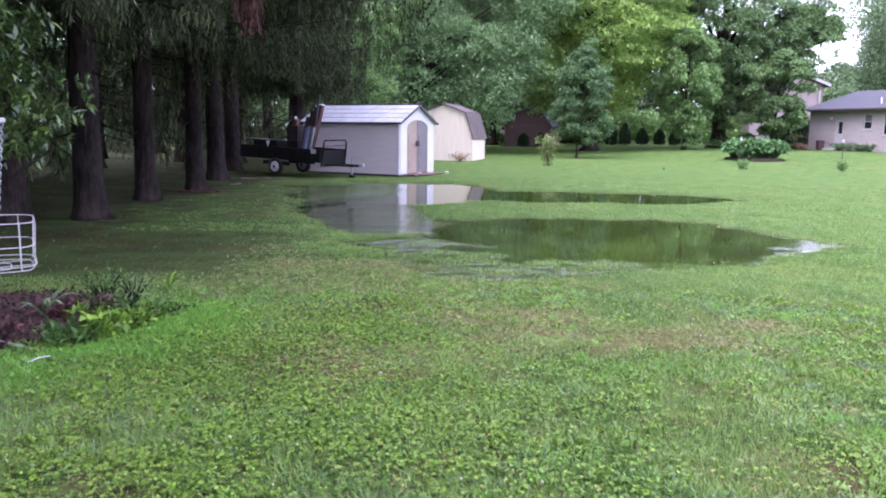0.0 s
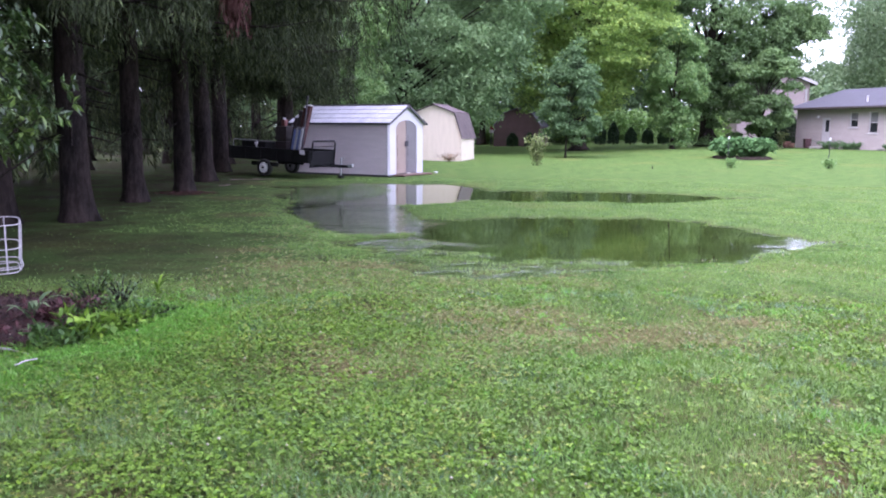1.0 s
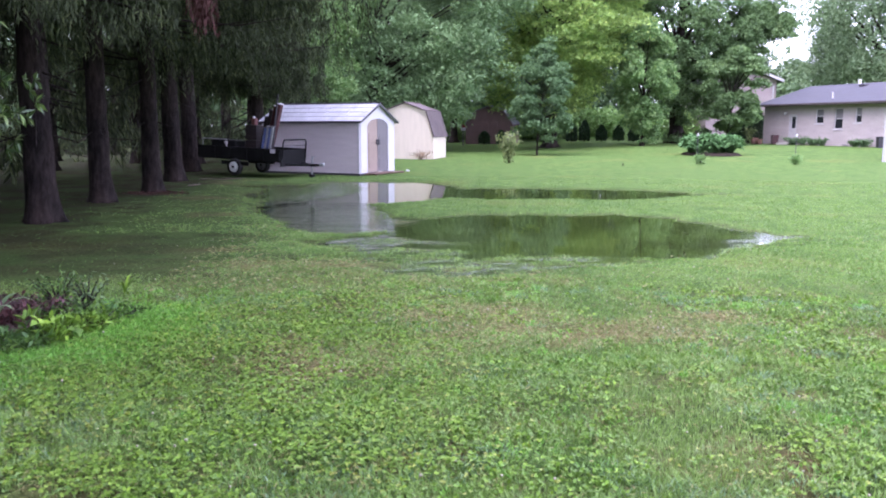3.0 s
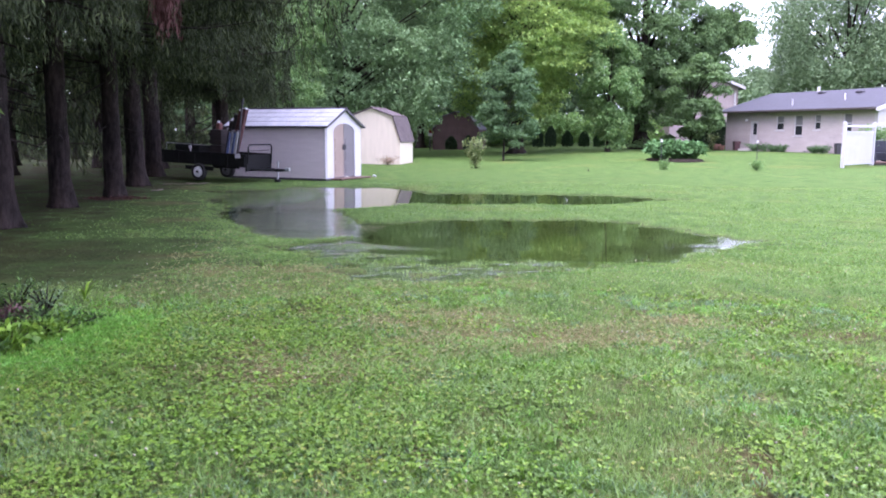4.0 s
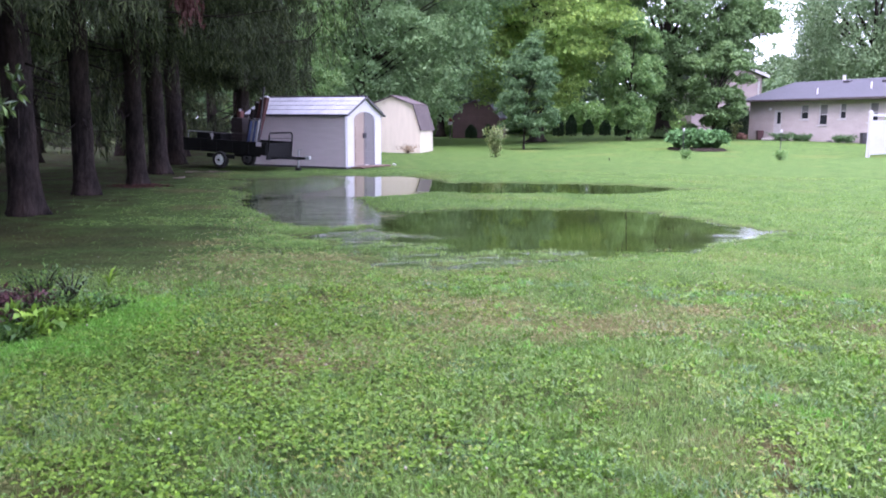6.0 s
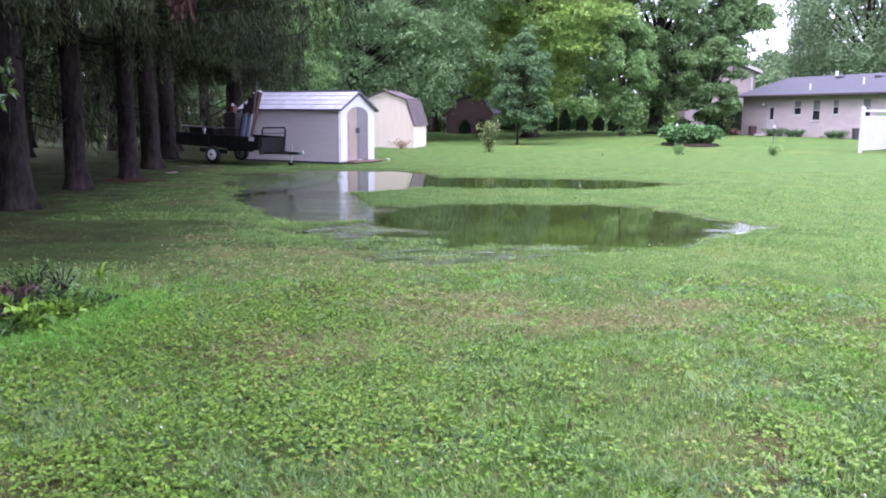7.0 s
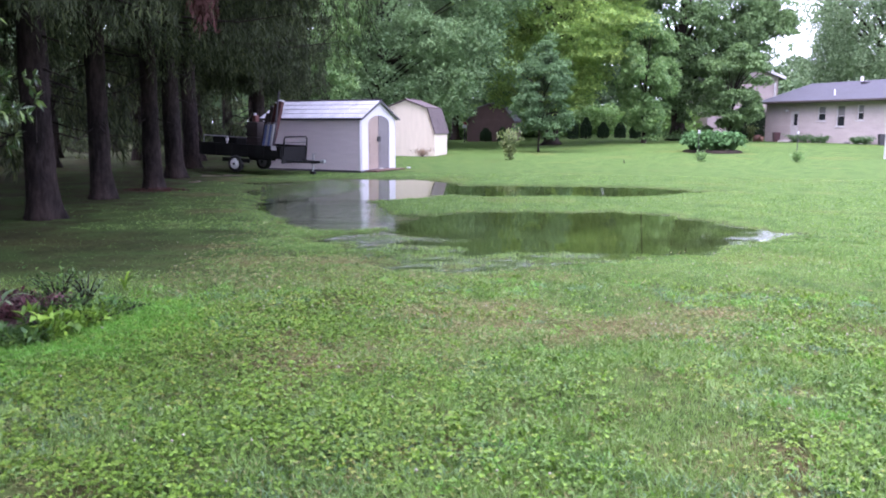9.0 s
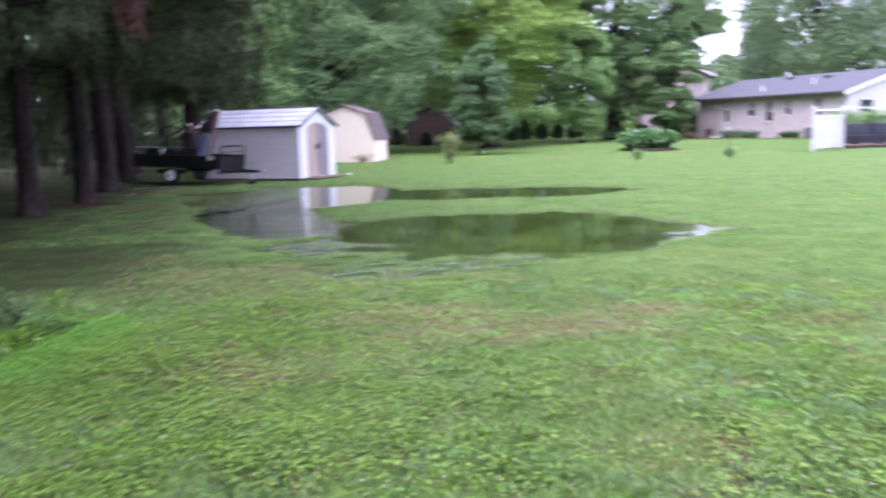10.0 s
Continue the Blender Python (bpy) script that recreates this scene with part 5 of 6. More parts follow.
# ---- the catching basket with chains at the bed ----
def disc_basket(x, y):
    t = thing("disc_golf_basket", Matrix.Translation((x, y, gz(x, y))), "white wire disc golf basket with hanging chains", "disc golf basket")
    b = B()
    tube(b, [(0, 0, 0), (0, 0, 1.62)], 0.02, 10)
    part("pole", b, M_STEEL, t)
    h, z0, z1 = 0.315, 0.55, 0.87

    def square(k, z, n=40):
        """A square ring with round corners."""
        out = []
        for a in np.linspace(0, 2 * math.pi, n, endpoint=False):
            c, s = math.cos(a), math.sin(a)
            q = k / (abs(c) ** 5 + abs(s) ** 5) ** 0.2
            out.append((q * c, q * s, z))
        return out

    cage = new("wire_basket")
    cage.parent = t
    for k, z in ((h, z1), (h - 0.01, (z0 + z1) / 2), (h, z0 + 0.03), (h - 0.02, z0), (0.16, z0 - 0.004)):
        part("ring_wire", tube(B(), square(k, z), 0.0042, 6, True), M_WIRE, cage)
    for s in (-1, 1):
        for u in (-0.25, 0.0, 0.22):
            for p in (((u, s * h, z1), (u, s * (h - 0.015), z0 + 0.02), (u, s * (h - 0.04), z0), (u, 0, z0 - 0.006)), ((s * h, u, z1), (s * (h - 0.015), u, z0 + 0.02), (s * (h - 0.04), u, z0), (0, u, z0 - 0.012))):
                part("upright_wire", tube(B(), p, 0.0036, 6), M_WIRE, cage)
    b = B()
    tube(b, [(0.155 * math.cos(a), 0.155 * math.sin(a), 1.53) for a in np.linspace(0, 2 * math.pi, 24, endpoint=False)], 0.01, 6, True)
    for a in np.linspace(0, 2 * math.pi, 7)[:-1]:
        tube(b, [(0, 0, 1.56), (0.155 * math.cos(a), 0.155 * math.sin(a), 1.53)], 0.007, 6)
    part("chain_rim", b, M_WIRE, t, "small upper support ring")
    for a in np.linspace(0.0, 2 * math.pi, 9)[:-1]:
        b = B()
        n = 24
        for i in range(n):
            u = (i + 0.5) / n
            r = 0.155 - 0.06 * u
            p = Vector((r * math.cos(a), r * math.sin(a), 1.52 - 0.66 * u))
            ax = Vector((-math.sin(a), math.cos(a), 0)) if i % 2 else Vector((math.cos(a), math.sin(a), 0))
            tube(b, [p + ax * 0.011 * math.cos(q) + Vector((0, 0, 0.019 * math.sin(q))) for q in np.linspace(0, 2 * math.pi, 9)[:-1]], 0.0035, 4, True)
        part("chain", b, M_STEEL, t)
        b = B()
        bmesh.ops.create_uvsphere(b, u_segments=10, v_segments=6, radius=0.022, matrix=Matrix.Translation((0.16 * math.cos(a), 0.16 * math.sin(a), 1.535)))
        part("knob", b, M_WIRE, t, "white end knob", True)
    for a in (radians(-53), radians(67), radians(187)):
        b = B()
        tube(b, [(0.02 * math.cos(a), 0.02 * math.sin(a), 0.05), (0.56 * math.cos(a), 0.56 * math.sin(a), 0.022)], 0.008, 8)
        part("foot", b, M_WIRE, t, "grey base leg")
    return t


disc_basket(-3.1, 5.48).rotation_euler[2] = radians(28)


def wire_rod(x, y, ang, s=1.0):
    t = thing("wire_rod", Matrix.Translation((x, y, gz(x, y) + 0.045)) @ pose(0, 0, 0, 0, 0, ang), "short white wire rod lying in the grass", "rod")
    part("rod", tube(B(), [(0, 0, 0), (0.06 * s, 0.004, 0.01), (0.13 * s, 0, 0.004)], 0.005, 6), M_WIRE, t)


wire_rod(-2.56, 4.92, 62, 1.2)


# ---- the flower bed and the broad-leaved shrub ----
def mulch_mound():
    b = B()
    n = 30
    c = b.verts.new((-3.45, 6.15, 0.17))
    r = []
    for j, (k, z) in enumerate(((0.55, 0.15), (0.85, 0.1), (1.05, 0.0))):
        r.append([b.verts.new((-3.45 + 1.0 * k * math.cos(a) * (1 + 0.08 * math.sin(5 * a)), 6.15 + 0.95 * k * math.sin(a) * (1 + 0.08 * math.sin(3 * a)), z + 0.015 * math.sin(9 * a + j))) for a in np.linspace(0, 2 * math.pi, n, endpoint=False)])
    for i in range(n):
        b.faces.new((c, r[0][i], r[0][(i + 1) % n]))
        for p, q in zip(r, r[1:]):
            b.faces.new((p[i], q[i], q[(i + 1) % n], p[(i + 1) % n]))
    tagged(part("mulch_bed", b, M_MULCH, None, "", True), "bed of wet dark red bark mulch", "flower bed")


mulch_mound()


def mulch_chips():
    rng = np.random.default_rng(440)
    n = 2600
    a, r = rng.uniform(0, 2 * math.pi, n), np.sqrt(rng.uniform(0, 1.1, n))
    x, y = -3.45 + 1.05 * r * np.cos(a), 6.15 + 1.0 * r * np.sin(a)
    z = 0.16 - 0.1 * r ** 2 + rng.uniform(-0.01, 0.03, n)
    V, F = leaves(np.stack([x, y, z], 1), 0.06, 0.022, rng, spread=0.5, fold=0.4)
    tagged(mesh_part("mulch_chips", V, F, M_MULCH), "loose red-brown bark chips on the bed", "mulch", kind="stuff")


mulch_chips()


def strap_plant(x, y, z, h, n, seed, material, label, wid=0.03):
    """Arching strap leaves from one base."""
    rng = np.random.default_rng(seed)
    t = thing("strap_leaf_plant", Matrix.Translation((x, y, z)), label, "plant")
    V, F = [], []
    for i in range(n):
        a = rng.uniform(0, 2 * math.pi)
        L = h * rng.uniform(0.7, 1.2)
        c, s = math.cos(a), math.sin(a)
        for j, u in enumerate(np.linspace(0, 1, 6)):
            r = L * 0.75 * u ** 1.3
            zz = L * (1.35 * u - 0.85 * u ** 2.4)
            w = wid * (0.5 + 1.2 * u) * (1 - u ** 3) + 0.002
            V += [(r * c - s * w / 2, r * s + c * w / 2, zz), (r * c + s * w / 2, r * s - c * w / 2, zz)]
        o = 12 * i
        F += [(o + 2 * j, o + 2 * j + 1, o + 2 * j + 3, o + 2 * j + 2) for j in range(5)]
    mesh_part("leaves", V, F, material, t, "", True)


strap_plant(-2.95, 5.95, 0.1, 0.32, 7, 401, M_PALE, "pale strap-leaved lily in the mulch", 0.04)
strap_plant(-2.7, 5.55, 0.06, 0.17, 14, 402, M_HOSTA, "thin grassy plant in the mulch", 0.012)
# x, y, height, radius, material, leaf count, leaf length
for i, (x, y, h, r, mt, n, lf, text) in enumerate((
        (-2.95, 6.3, 0.2, 0.24, M_BEDLEAF, 420, 0.07, "low deep green perennial at the bed edge"),
        (-2.72, 6.5, 0.27, 0.22, M_LUSHLEAF, 200, 0.1, "broad-leaved bright perennial at the bed edge"),
        (-2.62, 6.8, 0.2, 0.2, M_LUSHLEAF, 260, 0.06, "yellow-green perennial at the bed edge"),
        (-2.85, 7.1, 0.27, 0.36, M_BEDLEAF, 560, 0.045, "leafy deep green perennial at the bed edge"),
        (-3.3, 7.6, 0.44, 0.3, M_BEDLEAF, 240, 0.05, "tall thin leafy perennial in the bed"),
        (-2.95, 7.65, 0.42, 0.25, M_DULLLEAF, 150, 0.05, "tall grey-green perennial in the bed"),
        (-2.5, 6.95, 0.22, 0.28, M_LUSHLEAF, 600, 0.045, "low leafy perennial spilling onto the lawn"),
        (-2.45, 7.35, 0.16, 0.3, M_BEDLEAF, 500, 0.04, "low leafy perennial spilling onto the lawn"),
        (-3.5, 6.9, 0.3, 0.25, M_REDLEAF, 260, 0.06, "dark red-leaved perennial in the mulch"),
        (-3.2, 7.15, 0.32, 0.25, M_REDLEAF, 260, 0.05, "dark red-leaved perennial in the mulch"),
        (-3.75, 6.3, 0.25, 0.25, M_REDLEAF, 200, 0.06, "dark red-leaved perennial in the mulch"))):
    x, y, h = -2.5 + (x * 0.87 + 2.5) * 0.72, y * 0.87, h * 0.85
    bush("perennial_plant", x, y, h, r * 0.85, 403 + i, mt, text, n, lf, lf * 0.42, stems=9, category="plant")
strap_plant(-2.5, 7.4, gz(-2.5, 7.4), 0.22, 7, 430, M_LUSHLEAF, "single light green young sprout at the bed edge", 0.022)
for i, (x, y) in enumerate(((-2.52, 6.62), (-2.4, 6.75), (-2.66, 6.8), (-2.3, 6.55))):
    strap_plant(x, y, gz(x, y), 0.13, 46, 440 + i, M_HOSTA, "clump of thin blue-green grass at the bed edge", 0.007)


def rhododendron(x, y):
    rng = np.random.default_rng(500)
    t = thing("rhododendron_shrub", Matrix.Translation((x, y, gz(x, y))), "large glossy broad-leaved evergreen shrub", "shrub")
    wood = B()
    P, D = [], []
    for i in range(520):
        a, el = rng.uniform(0, 2 * math.pi), rng.uniform(-0.25, 1.3)
        d = np.array((math.cos(a) * math.cos(el), math.sin(a) * math.cos(el), math.sin(el)))
        rr = rng.uniform(0.6, 1.0)
        p = d * rr * (1.35, 1.35, 1.6) + (0, 0, 1.58)
        if i % 5 == 0:
            s = np.array((rng.normal() * 0.08, rng.normal() * 0.08, 0.0))
            tube(wood, [tuple(s), tuple(s * 0.5 + p * (0.35, 0.35, 0.55)), tuple(p)], [0.03, 0.018, 0.006], 5)
        for q in range(3):
            c = p + rng.normal(size=3) * 0.14
            m = 9
            b = np.linspace(0, 2 * math.pi, m, endpoint=False) + rng.uniform(0, 1)
            u = np.cross(d, (0.3, 0.2, 1.0))
            u /= np.linalg.norm(u)
            v = np.cross(d, u)
            P.append(np.tile(c, (m, 1)))
            D.append(np.cos(b)[:, None] * u + np.sin(b)[:, None] * v + d * 0.45 - np.array((0, 0, 0.25)))
    part("stem_wood", wood, M_BARK2, t)
    V, F = leaves(np.concatenate(P), 0.11, 0.036, rng, dirs=np.concatenate(D))
    mesh_part("foliage", V, F, M_RHODO, t)


rhododendron(-4.62, 6.9)


# ---- things by the house ----
def fence_panel():
    a, e = Vector((20.9, 34.9)), Vector((23.6, 37.0))
    l = (e - a).length
    t = thing("fence_panel", Matrix.Translation((a.x, a.y, gz(a.x, a.y))) @ pose(0, 0, 0, 0, 0, math.degrees(math.atan2(e.y - a.y, e.x - a.x))), "white vinyl privacy panel with an open top rail", "fence")
    for x in (0, l):
        b = B()
        box(b, x - 0.07, x + 0.07, -0.07, 0.07, -0.1, 1.97, 0.01)
        p = part("post", b, M_VINYL, t)
        b = B()
        bmesh.ops.create_cone(b, cap_ends=True, segments=4, radius1=0.12, radius2=0.02, depth=0.09, matrix=Matrix.Translation((x, 0, 2.01)) @ pose(0, 0, 0, 0, 0, 45))
        part("cap", b, M_VINYL, p)
    for z in (0.12, 1.52, 1.8):
        b = B()
        box(b, 0.07, l - 0.07, -0.03, 0.03, z, z + 0.11, 0.008)
        part("rail", b, M_VINYL, t)
    n = 20
    for i in range(n):
        x0 = 0.075 + (l - 0.15) * i / n
        b = B()
        box(b, x0 + 0.003, x0 + (l - 0.15) / n - 0.003, -0.015, 0.015, 0.23, 1.52, 0.004)
        part("slat", b, M_VINYL, t)


fence_panel()


M_NAVY = surface("navy_painted_wood", (0.016, 0.017, 0.028), (0.035, 0.037, 0.055), 6, 0.6)


def garden_bench(x, y, ang):
    t = thing("garden_bench", Matrix.Translation((x, y, gz(25.5, 37.6) + 0.135)) @ pose(0, 0, 0, 0, 0, ang), "dark navy slatted bench on the deck", "bench")
    for i in range(5):
        b = B()
        box(b, 0, 1.5, i * 0.1, i * 0.1 + 0.08, 0.42, 0.455, 0.006)
        part("seat_slat", b, M_NAVY, t)
    for i in range(4):
        b = B()
        box(b, 0, 1.5, 0.5, 0.53, 0.55 + i * 0.12, 0.64 + i * 0.12, 0.006)
        part("back_slat", b, M_NAVY, t)
    for px in (0.06, 1.44):
        for py, h in ((0.05, 0.42), (0.51, 1.05)):
            b = B()
            box(b, px - 0.035, px + 0.035, py - 0.035, py + 0.035, 0, h, 0.006)
            part("leg", b, M_NAVY, t)


def wooden_deck():
    """A low deck of planks beside the white panel."""
    z = gz(25.5, 37.6)
    t = thing("wooden_deck", Matrix.Translation((23.75, 36.95, z)), "low brown plank deck beside the white panel", "deck")
    b = B()
    box(b, 0, 4.2, 0.02, 2.6, -0.05, 0.1, 0.01)
    part("frame", b, M_DARKWOOD, t)
    for i in range(18):
        b = B()
        box(b, -0.03, 4.23, i * 0.145, i * 0.145 + 0.138, 0.104, 0.135, 0.005)
        part("plank", b, M_WOODW, t)


def patio_rail():
    t = thing("patio_rail", Matrix.Translation((23.75, 37.25, gz(25.5, 37.6) + 0.135)), "white top rail over the deck", "railing")
    for x in (4.0,):
        b = B()
        box(b, x - 0.05, x + 0.05, -0.05, 0.05, 0, 1.72, 0.01)
        part("post", b, M_VINYL, t)
    b = B()
    box(b, -0.08, 4.1, -0.06, 0.06, 1.72, 1.8, 0.01)
    part("rail", b, M_VINYL, t)


def planter(x):
    z = gz(25.5, 37.6) + 0.135
    t = thing("planter_box", Matrix.Translation((x, 38.3, z)), "raised dark planter with trailing greenery on the deck", "planter", "planters on the deck")
    b = B()
    box(b, -0.63, 0.63, -0.18, 0.18, 0.06, 0.98, 0.015)
    part("box", b, M_NAVY, t)
    for px in (-0.55, 0.55):
        b = B()
        box(b, px - 0.04, px + 0.04, -0.15, 0.15, 0, 0.06, 0.008)
        part("foot", b, M_NAVY, t)
    rng = np.random.default_rng(int(x * 10))
    P = rng.normal(size=(700, 3)) * (0.36, 0.14, 0.2) + (0, 0, 1.25)
    V, F = leaves(P, 0.14, 0.09, rng, droop=0.3)
    mesh_part("foliage", V, F, M_LIGHT, t)


wooden_deck()
patio_rail()
for x in (24.5, 25.8, 27.1):
    planter(x)
for x in (24.0, 25.85):
    garden_bench(x, 37.4, 0)
for i, (u, h, r) in enumerate(((3.75, 0.55, 0.6), (4.6, 0.5, 0.6), (5.5, 0.42, 0.5), (6.25, 0.5, 0.45), (8.9, 0.42, 0.5), (9.6, 0.5, 0.6))):
    x, y, _ = HOUSE_AT @ Vector((u, -0.7, 0))
    bush("foundation_shrub", x, y, h, r, 610 + i, M_TEAL, "low rounded green shrub along the house wall", 420, 0.12, 0.08, group="shrubs along the house")


def pot(x, y, r, h, material, name="plant_pot", label="terracotta pot by the house wall"):
    t = thing(name, Matrix.Translation((x, y, gz(x, y) - 0.01)), label, "pot")
    b = B()
    bmesh.ops.create_cone(b, cap_ends=True, segments=18, radius1=r * 0.72, radius2=r, depth=h, matrix=Matrix.Translation((0, 0, h / 2)))
    part("body", b, material, t, "", True)
    b = B()
    tube(b, [(r * math.cos(a), r * math.sin(a), h) for a in np.linspace(0, 2 * math.pi, 18, endpoint=False)], 0.035, 6, True)
    part("rim", b, material, t)


for u, r, h in ((0.05, 0.28, 0.42), (0.6, 0.2, 0.32)):
    pot(*(HOUSE_AT @ Vector((u, -0.8, 0))).xy, r, h, M_TERRA)
bush("potted_plant", *(HOUSE_AT @ Vector((0.1, -1.3, 0))).xy, 1.25, 0.45, 620, M_SHRUB, "leafy pale plant by the house corner", 260, 0.14, 0.09, category="plant")


def rubbish_bin(x, y, material, label, r=0.38):
    t = thing("rubbish_bin", Matrix.Translation((x, y, gz(x, y) - 0.01)), label, "bin")
    b = B()
    bmesh.ops.create_cone(b, cap_ends=True, segments=4, radius1=r * 0.84, radius2=r, depth=0.62, matrix=Matrix.Translation((0, 0, 0.31)) @ pose(0, 0, 0, 0, 0, 40))
    part("body", b, material, t)
    b = B()
    box(b, -r * 0.76, r * 0.76, -r * 0.76, r * 0.76, 0.62, 0.67, 0.02, pose(0, 0, 0, 0, 0, -5))
    part("lid", b, material, t)


rubbish_bin(*(HOUSE_AT @ Vector((1.75, -0.5, 0))).xy, M_MAROON, "maroon bin beside the back door", 0.3)
rubbish_bin(*(HOUSE_AT @ Vector((10.75, -0.6, 0))).xy, M_TRIMD, "dark blue-grey bin at the house corner", 0.28)


def stone(name, x, y, r, material, label, z=0):
    b = B()
    bmesh.ops.create_icosphere(b, subdivisions=2, radius=r, matrix=Matrix.Translation((x, y, gz(x, y) + z)) @ Matrix.Diagonal((1.2, 1, 0.7, 1)))
    for v in b.verts:
        v.co += noise.noise_vector(v.co * 9) * r * 0.2
    tagged(part(name, b, material, None, "", True), label, "stone")


stone("white_stone", 0.15, 27.9, 0.06, M_WHITE, "small white stone on the lawn by the shed", 0.03)
stone("white_stone", -0.75, 26.6, 0.08, M_STONE, "pale block under the shed ramp", 0.03)


def leaf_heap(x, y):
    bush("dry_plant", x, y, 0.4, 0.55, 630, M_DRY, "low clump of dry brown twigs by the cream shed", 240, 0.15, 0.03, stems=12, category="plant")


M_DRY = leafy("dry_twigs", ((0.1, (0.16, 0.1, 0.06)), (0.9, (0.35, 0.25, 0.16))), 2.0, 0.8, 0.1)
leaf_heap(0.8, 37.6)


# ---- grass, clover and blooms ----
def lawn_points(rng, n, d0, d1, a0=-0.60, a1=0.70):
    d = np.sqrt(rng.uniform(d0 * d0, d1 * d1, n))
    a = rng.uniform(a0, a1, n)
    return np.sin(a) * d, np.cos(a) * d


def reedy(x, y):
    """The shallows where drowned grass stands thick above the water."""
    return np.hypot((x - 0.35) / 2.1, (y - 9.72 - 0.1 * x) / 0.5) + 0.2 * wobble(x * 2, y * 2) < 1


def grass(n, d0, d1, h, w, seed, name, material=M_GRASS, a0=-0.60, a1=0.70):
    rng = np.random.default_rng(seed)
    x, y = lawn_points(rng, n, d0, d1, a0, a1)
    z = ground_z(x, y)
    patch = wobble(x * 0.7 + 3, y * 0.7) + 0.5 * wobble(x * 2.3, y * 2.3 + 5)
    weeds = 1.3 * wobble(x * 0.7 + 7, y * 0.7) + 0.6 * wobble(x * 2.9, y * 2.9 + 2)
    # blades thin out where the needles and the painted shade lie
    keep = (z > -0.025) & (rng.random(n) > 0.985 * sm(0.1, 0.5, needles_and_shade(x, y))) & (rng.random(n) < np.where(z < -0.004, np.where(reedy(x, y), 0.7, 0.38), np.where(z < 0.008, 0.5, 1.0))) & (rng.random(n) > 0.5 * sm(0.0, 0.4, weeds - 0.4 * sm(-0.3, 1.8, x)) * sm(8.4, 7.0, y)) & (rng.random(n) > np.maximum(0.7 * worn(x, y), bare(x, y))) & ~((np.hypot((x + 3.45) / 1.0, (y - 6.15) / 0.95) < 1.0))
    x, y, z, patch = x[keep], y[keep], z[keep], patch[keep]
    n = len(x)
    hh = h * rng.uniform(0.45, 1.25, n) * (1 + 0.35 * np.clip(patch, -0.8, 1))
    hh = hh * np.where(z < 0.008, 0.7, 1) + np.where(z < 0.008, np.where(reedy(x, y), 0.032, 0.016), 0)
    hh *= 1 - 0.5 * needles_and_shade(x, y)
    ww = w * rng.uniform(0.7, 1.3, n)
    a = rng.uniform(0, 2 * math.pi, n)
    lean = rng.uniform(0.15, 1.1, n) * hh
    c, s = np.cos(a), np.sin(a)
    b = rng.uniform(0, 2 * math.pi, n)
    pc, ps = np.cos(b) * ww / 2, np.sin(b) * ww / 2
    V = np.stack([
        np.stack([x - pc, y - ps, z - 0.005], 1), np.stack([x + pc, y + ps, z - 0.005], 1),
        np.stack([x + c * lean * 0.35 + pc * 0.8, y + s * lean * 0.35 + ps * 0.8, z + hh * 0.6], 1),
        np.stack([x + c * lean * 0.35 - pc * 0.8, y + s * lean * 0.35 - ps * 0.8, z + hh * 0.6], 1),
        np.stack([x + c * lean, y + s * lean, z + hh * 0.9], 1)], 1).reshape(-1, 3)
    o = (np.arange(n) * 5)[:, None]
    F = np.concatenate([o + (0, 1, 2), o + (0, 2, 3), o + (3, 2, 4)], 1).reshape(-1, 3)
    tagged(mesh_part(name, V, F, material), "short wet lawn grass blades", "grass", kind="stuff")


grass(118000, 2.7, 6.5, 0.032, 0.0044, 700, "lawn_grass")
grass(125000, 6.5, 12, 0.027, 0.0068, 701, "lawn_grass")
grass(56000, 12, 19, 0.024, 0.013, 702, "lawn_grass")
grass(26000, 19, 25, 0.018, 0.017, 703, "lawn_grass")
# the lawn round and behind the viewer
grass(14000, 0.1, 2.7, 0.042, 0.009, 704, "lawn_grass", a0=-math.pi, a1=math.pi)
grass(16000, 2.7, 9, 0.04, 0.016, 705, "lawn_grass", a0=0.70, a1=2 * math.pi - 0.60)


def straw(n, d0, d1, seed):
    """Dry blades lying flat, thick in the worn places."""
    rng = np.random.default_rng(seed)
    x, y = lawn_points(rng, n, d0, d1)
    keep = (ground_z(x, y) > 0.01) & (rng.random(n) < 0.07 + 0.1 * sm(1.0, -1.0, x) + worn(x, y)) & (x > -2.4)
    x, y = x[keep], y[keep]
    n = len(x)
    a = rng.uniform(0, 2 * math.pi, n)
    P = np.stack([x, y, ground_z(x, y) + rng.uniform(0.005, 0.04, n)], 1)
    V, F = leaves(P, 0.045 * (d1 / 7) ** 0.5, 0.006 * d1 / 7, rng, dirs=np.stack([np.cos(a), np.sin(a), a * 0], 1))
    tagged(mesh_part("dry_grass", V, F, M_STRAW), "dry straw-coloured grass lying in the lawn", "grass", kind="stuff")


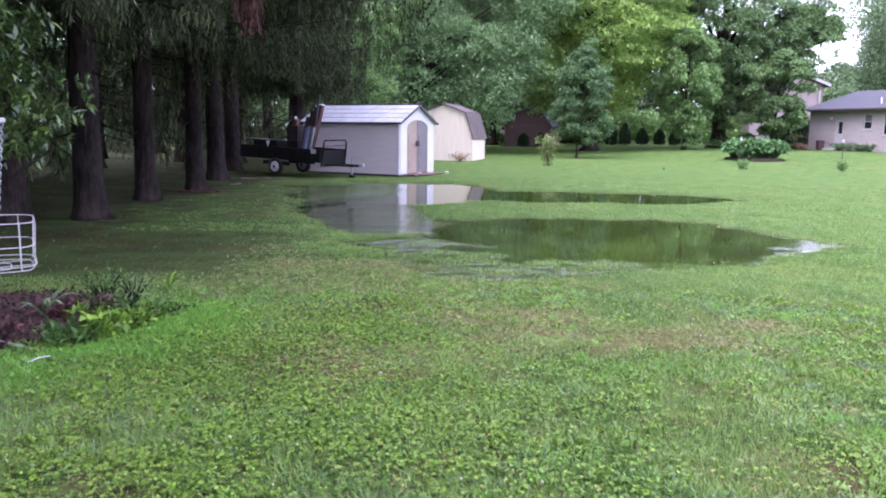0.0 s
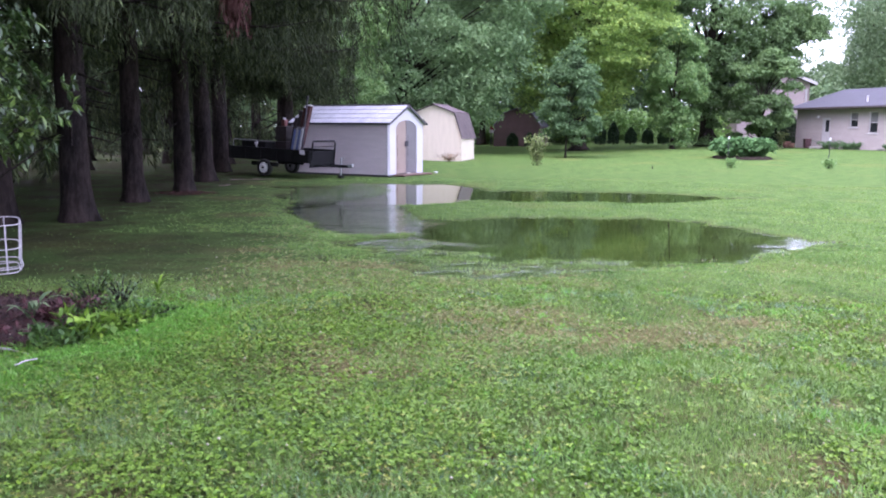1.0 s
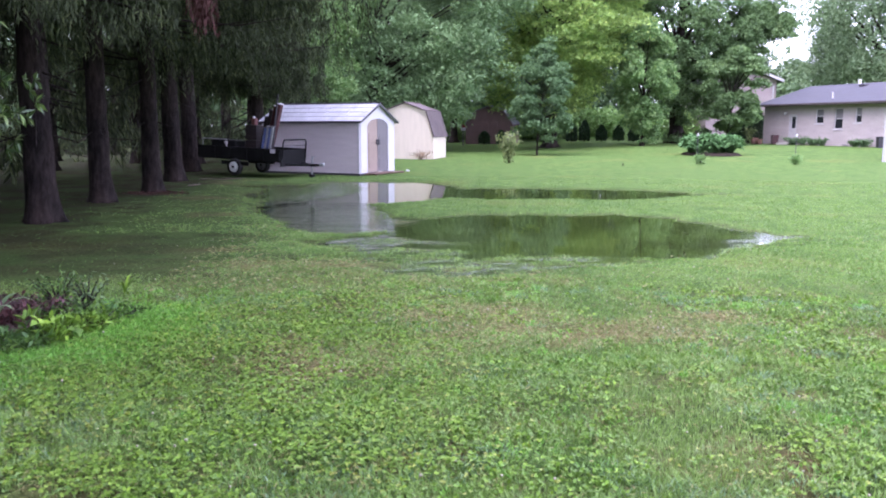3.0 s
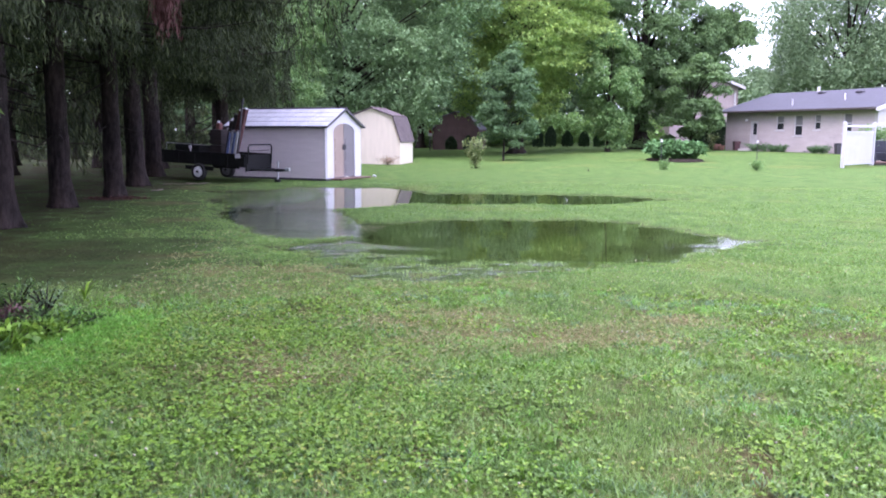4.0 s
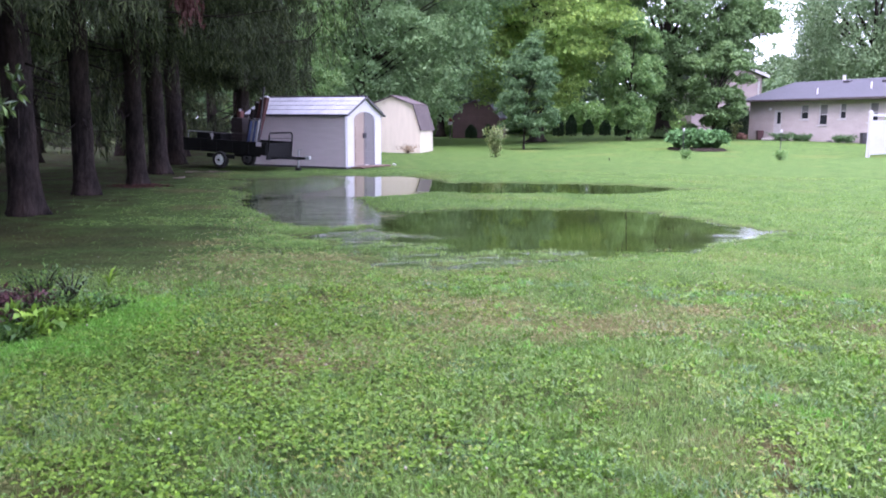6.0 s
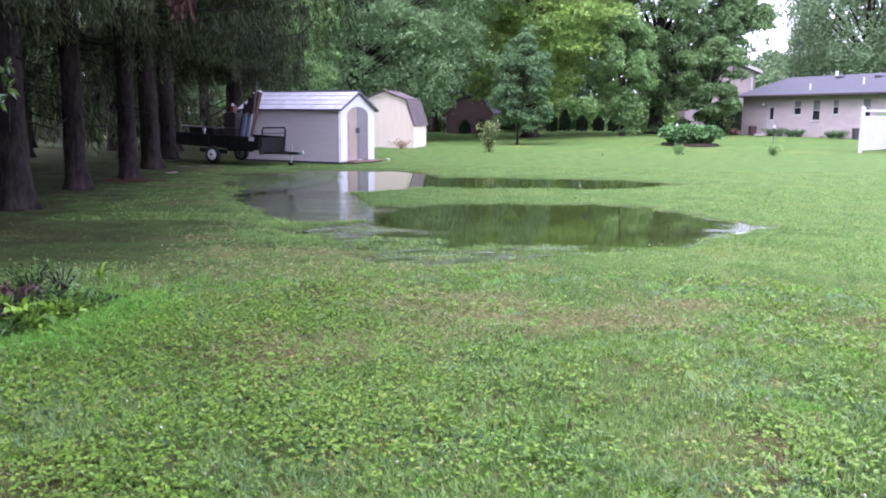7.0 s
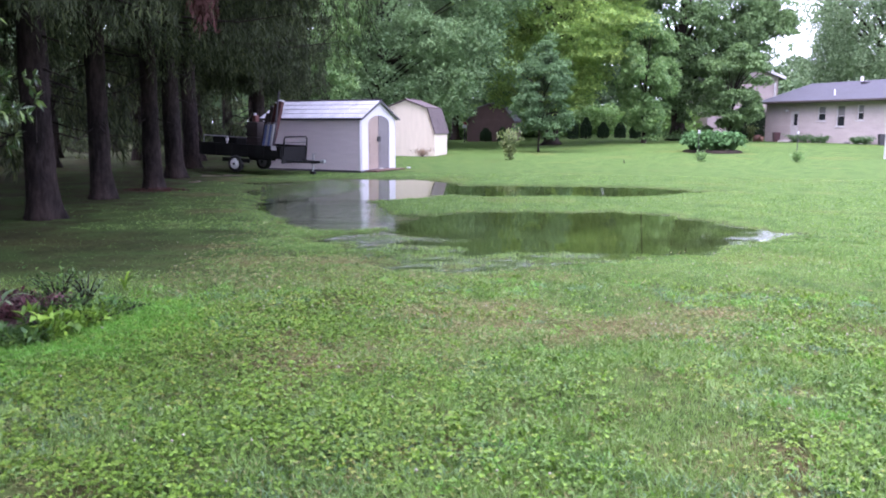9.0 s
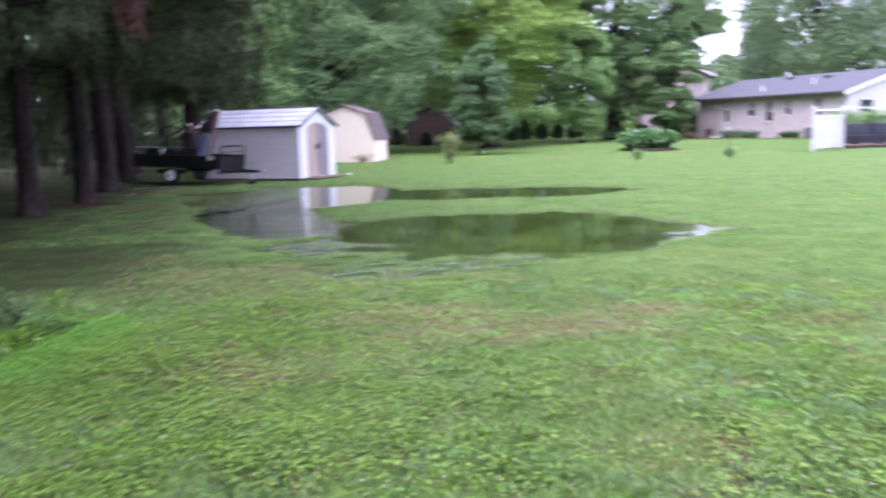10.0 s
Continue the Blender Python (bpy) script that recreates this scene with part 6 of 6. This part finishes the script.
def tufts(n, d0, d1, per, h, w, seed, material, shift=None):
    """Coarser clumps of longer grass in the lawn."""
    rng = np.random.default_rng(seed)
    x, y = lawn_points(rng, n, d0, d1)
    keep = (ground_z(x, y) > 0.03) & (needles_and_shade(x, y) < 0.3) & (wobble(x * 1.1 + 4, y * 1.1 + 1) > -0.15)
    if shift is not None:
        keep &= (patchy(x, y, shift, 1.4) + rng.normal(size=n) * 0.12 > 0.12) & (rng.random(n) > worn(x, y))
    x, y = x[keep], y[keep]
    n = len(x)
    c = np.repeat(np.stack([x, y], 1), per, 0) + rng.normal(size=(n * per, 2)) * np.repeat(rng.uniform(0.02, 0.07, n), per)[:, None]
    d = rng.normal(size=(n * per, 3)) * (0.75, 0.75, 0) + (0, 0, 0.8)
    P = np.stack([c[:, 0], c[:, 1], ground_z(c[:, 0], c[:, 1])], 1)
    V, F = leaves(P, h, w, rng, dirs=d, fold=0.1)
    tagged(mesh_part("grass_tufts", V, F, material), "clumps of longer grass in the lawn", "grass", kind="stuff")


tufts(420, 2.7, 7.8, 40, 0.065, 0.007, 760, M_GRASS)
tufts(1000, 2.7, 5.6, 30, 0.07, 0.0055, 764, M_GRASS)
tufts(300, 2.7, 7.8, 34, 0.05, 0.008, 761, M_LUSH)
tufts(450, 2.7, 8, 16, 0.04, 0.018, 762, M_CLOVER)
tufts(2600, 2.7, 7.4, 12, 0.036, 0.019, 763, M_LUSHLEAF, 19)
tufts(2400, 2.7, 7.6, 26, 0.05, 0.0055, 765, M_BLUEGRASS, 11)
tufts(1500, 2.7, 7.0, 18, 0.045, 0.006, 766, M_STRAW, 4)
straw(60000, 2.7, 7, 740)
straw(34000, 7, 13, 741)


def lush(n, cx, cy, rx, ry, seed):
    rng = np.random.default_rng(seed)
    u = rng.normal(size=(n, 2)) * 0.5
    x, y = cx + u[:, 0] * rx, cy + u[:, 1] * ry
    P = np.stack([x, y, ground_z(x, y)], 1)
    d = rng.normal(size=(n, 3)) * (0.5, 0.5, 0) + (0, 0, 1)
    V, F = leaves(P, 0.06, 0.009, rng, dirs=d)
    tagged(mesh_part("lush_grass", V, F, M_LUSH), "taller bright green grass at the bed edge", "grass", kind="stuff")


lush(15000, -2.08, 6.15, 0.5, 0.6, 750)
lush(5000, -2.3, 5.3, 0.6, 0.4, 752)
lush(5000, -2.9, 4.75, 0.8, 0.4, 751)


def clover(n, d0, d1, size, seed, a0=-0.60, a1=0.70, material=M_CLOVER, shift=None, label="low clover and weed leaves in the lawn"):
    rng = np.random.default_rng(seed)
    x, y = lawn_points(rng, n, d0, d1, a0, a1)
    k = 1.3 * wobble(x * 0.7 + 7, y * 0.7) + 0.6 * wobble(x * 2.9, y * 2.9 + 2)
    if shift is not None:
        k = patchy(x, y, shift, 1.3) - 0.15 + 0.2 * sm(-0.3, 1.8, x)
    keep = (k + rng.normal(size=n) * 0.2 > -0.05 + 0.6 * sm(-0.3, 1.8, x)) & (rng.random(n) > np.maximum(0.75 * worn(x, y), 0.8 * bare(x, y))) & (rng.random(n) < sm(8.4, 7.0, np.hypot(x, y))) & (needles_and_shade(x, y) < 0.4) & (ground_z(x, y) > 0.03) & (x > -4)
    x, y = x[keep], y[keep]
    n = len(x)
    z = ground_z(x, y) + rng.uniform(0.02, 0.055, n)
    a0 = rng.uniform(0, 2 * math.pi, n)
    P = np.repeat(np.stack([x, y, z], 1), 3, 0)
    a = np.repeat(a0, 3) + np.tile((0, 2.09, 4.19), n)
    D = np.stack([np.cos(a), np.sin(a), np.full(3 * n, 0.15)], 1)
    grow = np.repeat(rng.uniform(0.6, 1.35, n), 3)
    P = P + D * (grow[:, None] - 1) * 0.003
    V, F = leaves(P, size, size * 0.95, rng, dirs=D * 1.6, fold=0.12)
    tagged(mesh_part("clover", V, F, material), label, "clover", kind="stuff")


clover(22000, 2.7, 7, 0.018, 720)
clover(13000, 2.7, 6.6, 0.021, 722)
clover(9000, 0.1, 2.7, 0.022, 723, -math.pi, math.pi)
clover(14000, 2.7, 8.4, 0.032, 724, 0.70, 2 * math.pi - 0.60)
clover(8000, 7, 8.4, 0.022, 721)
clover(17000, 2.7, 7.4, 0.016, 725, material=M_GREYCLOVER, shift=31, label="grey-green clover patches in the lawn")
clover(20000, 2.7, 7.2, 0.022, 726, material=M_LUSHLEAF, shift=47, label="bright green weed patches in the lawn")
clover(9000, 2.7, 7.0, 0.016, 727, material=M_YELLOWWEED, shift=13, label="yellow-green weed leaves in the lawn")


def blooms():
    rng = np.random.default_rng(730)
    b = B()
    x, y = lawn_points(rng, 460, 3, 11)
    k = wobble(x * 0.9 + 7, y * 0.9)
    for i in range(460):
        if k[i] < -0.05 or gz(x[i], y[i]) < 0.03 or x[i] < -3:
            continue
        z = gz(x[i], y[i])
        bmesh.ops.create_icosphere(b, subdivisions=1, radius=rng.uniform(0.004, 0.0085), matrix=Matrix.Translation((x[i], y[i], z + rng.uniform(0.05, 0.09))))
    tagged(part("clover_blooms", b, M_FLOWER, None, "", True), "scattered white clover blooms in the lawn", "flowers", kind="stuff")


blooms()
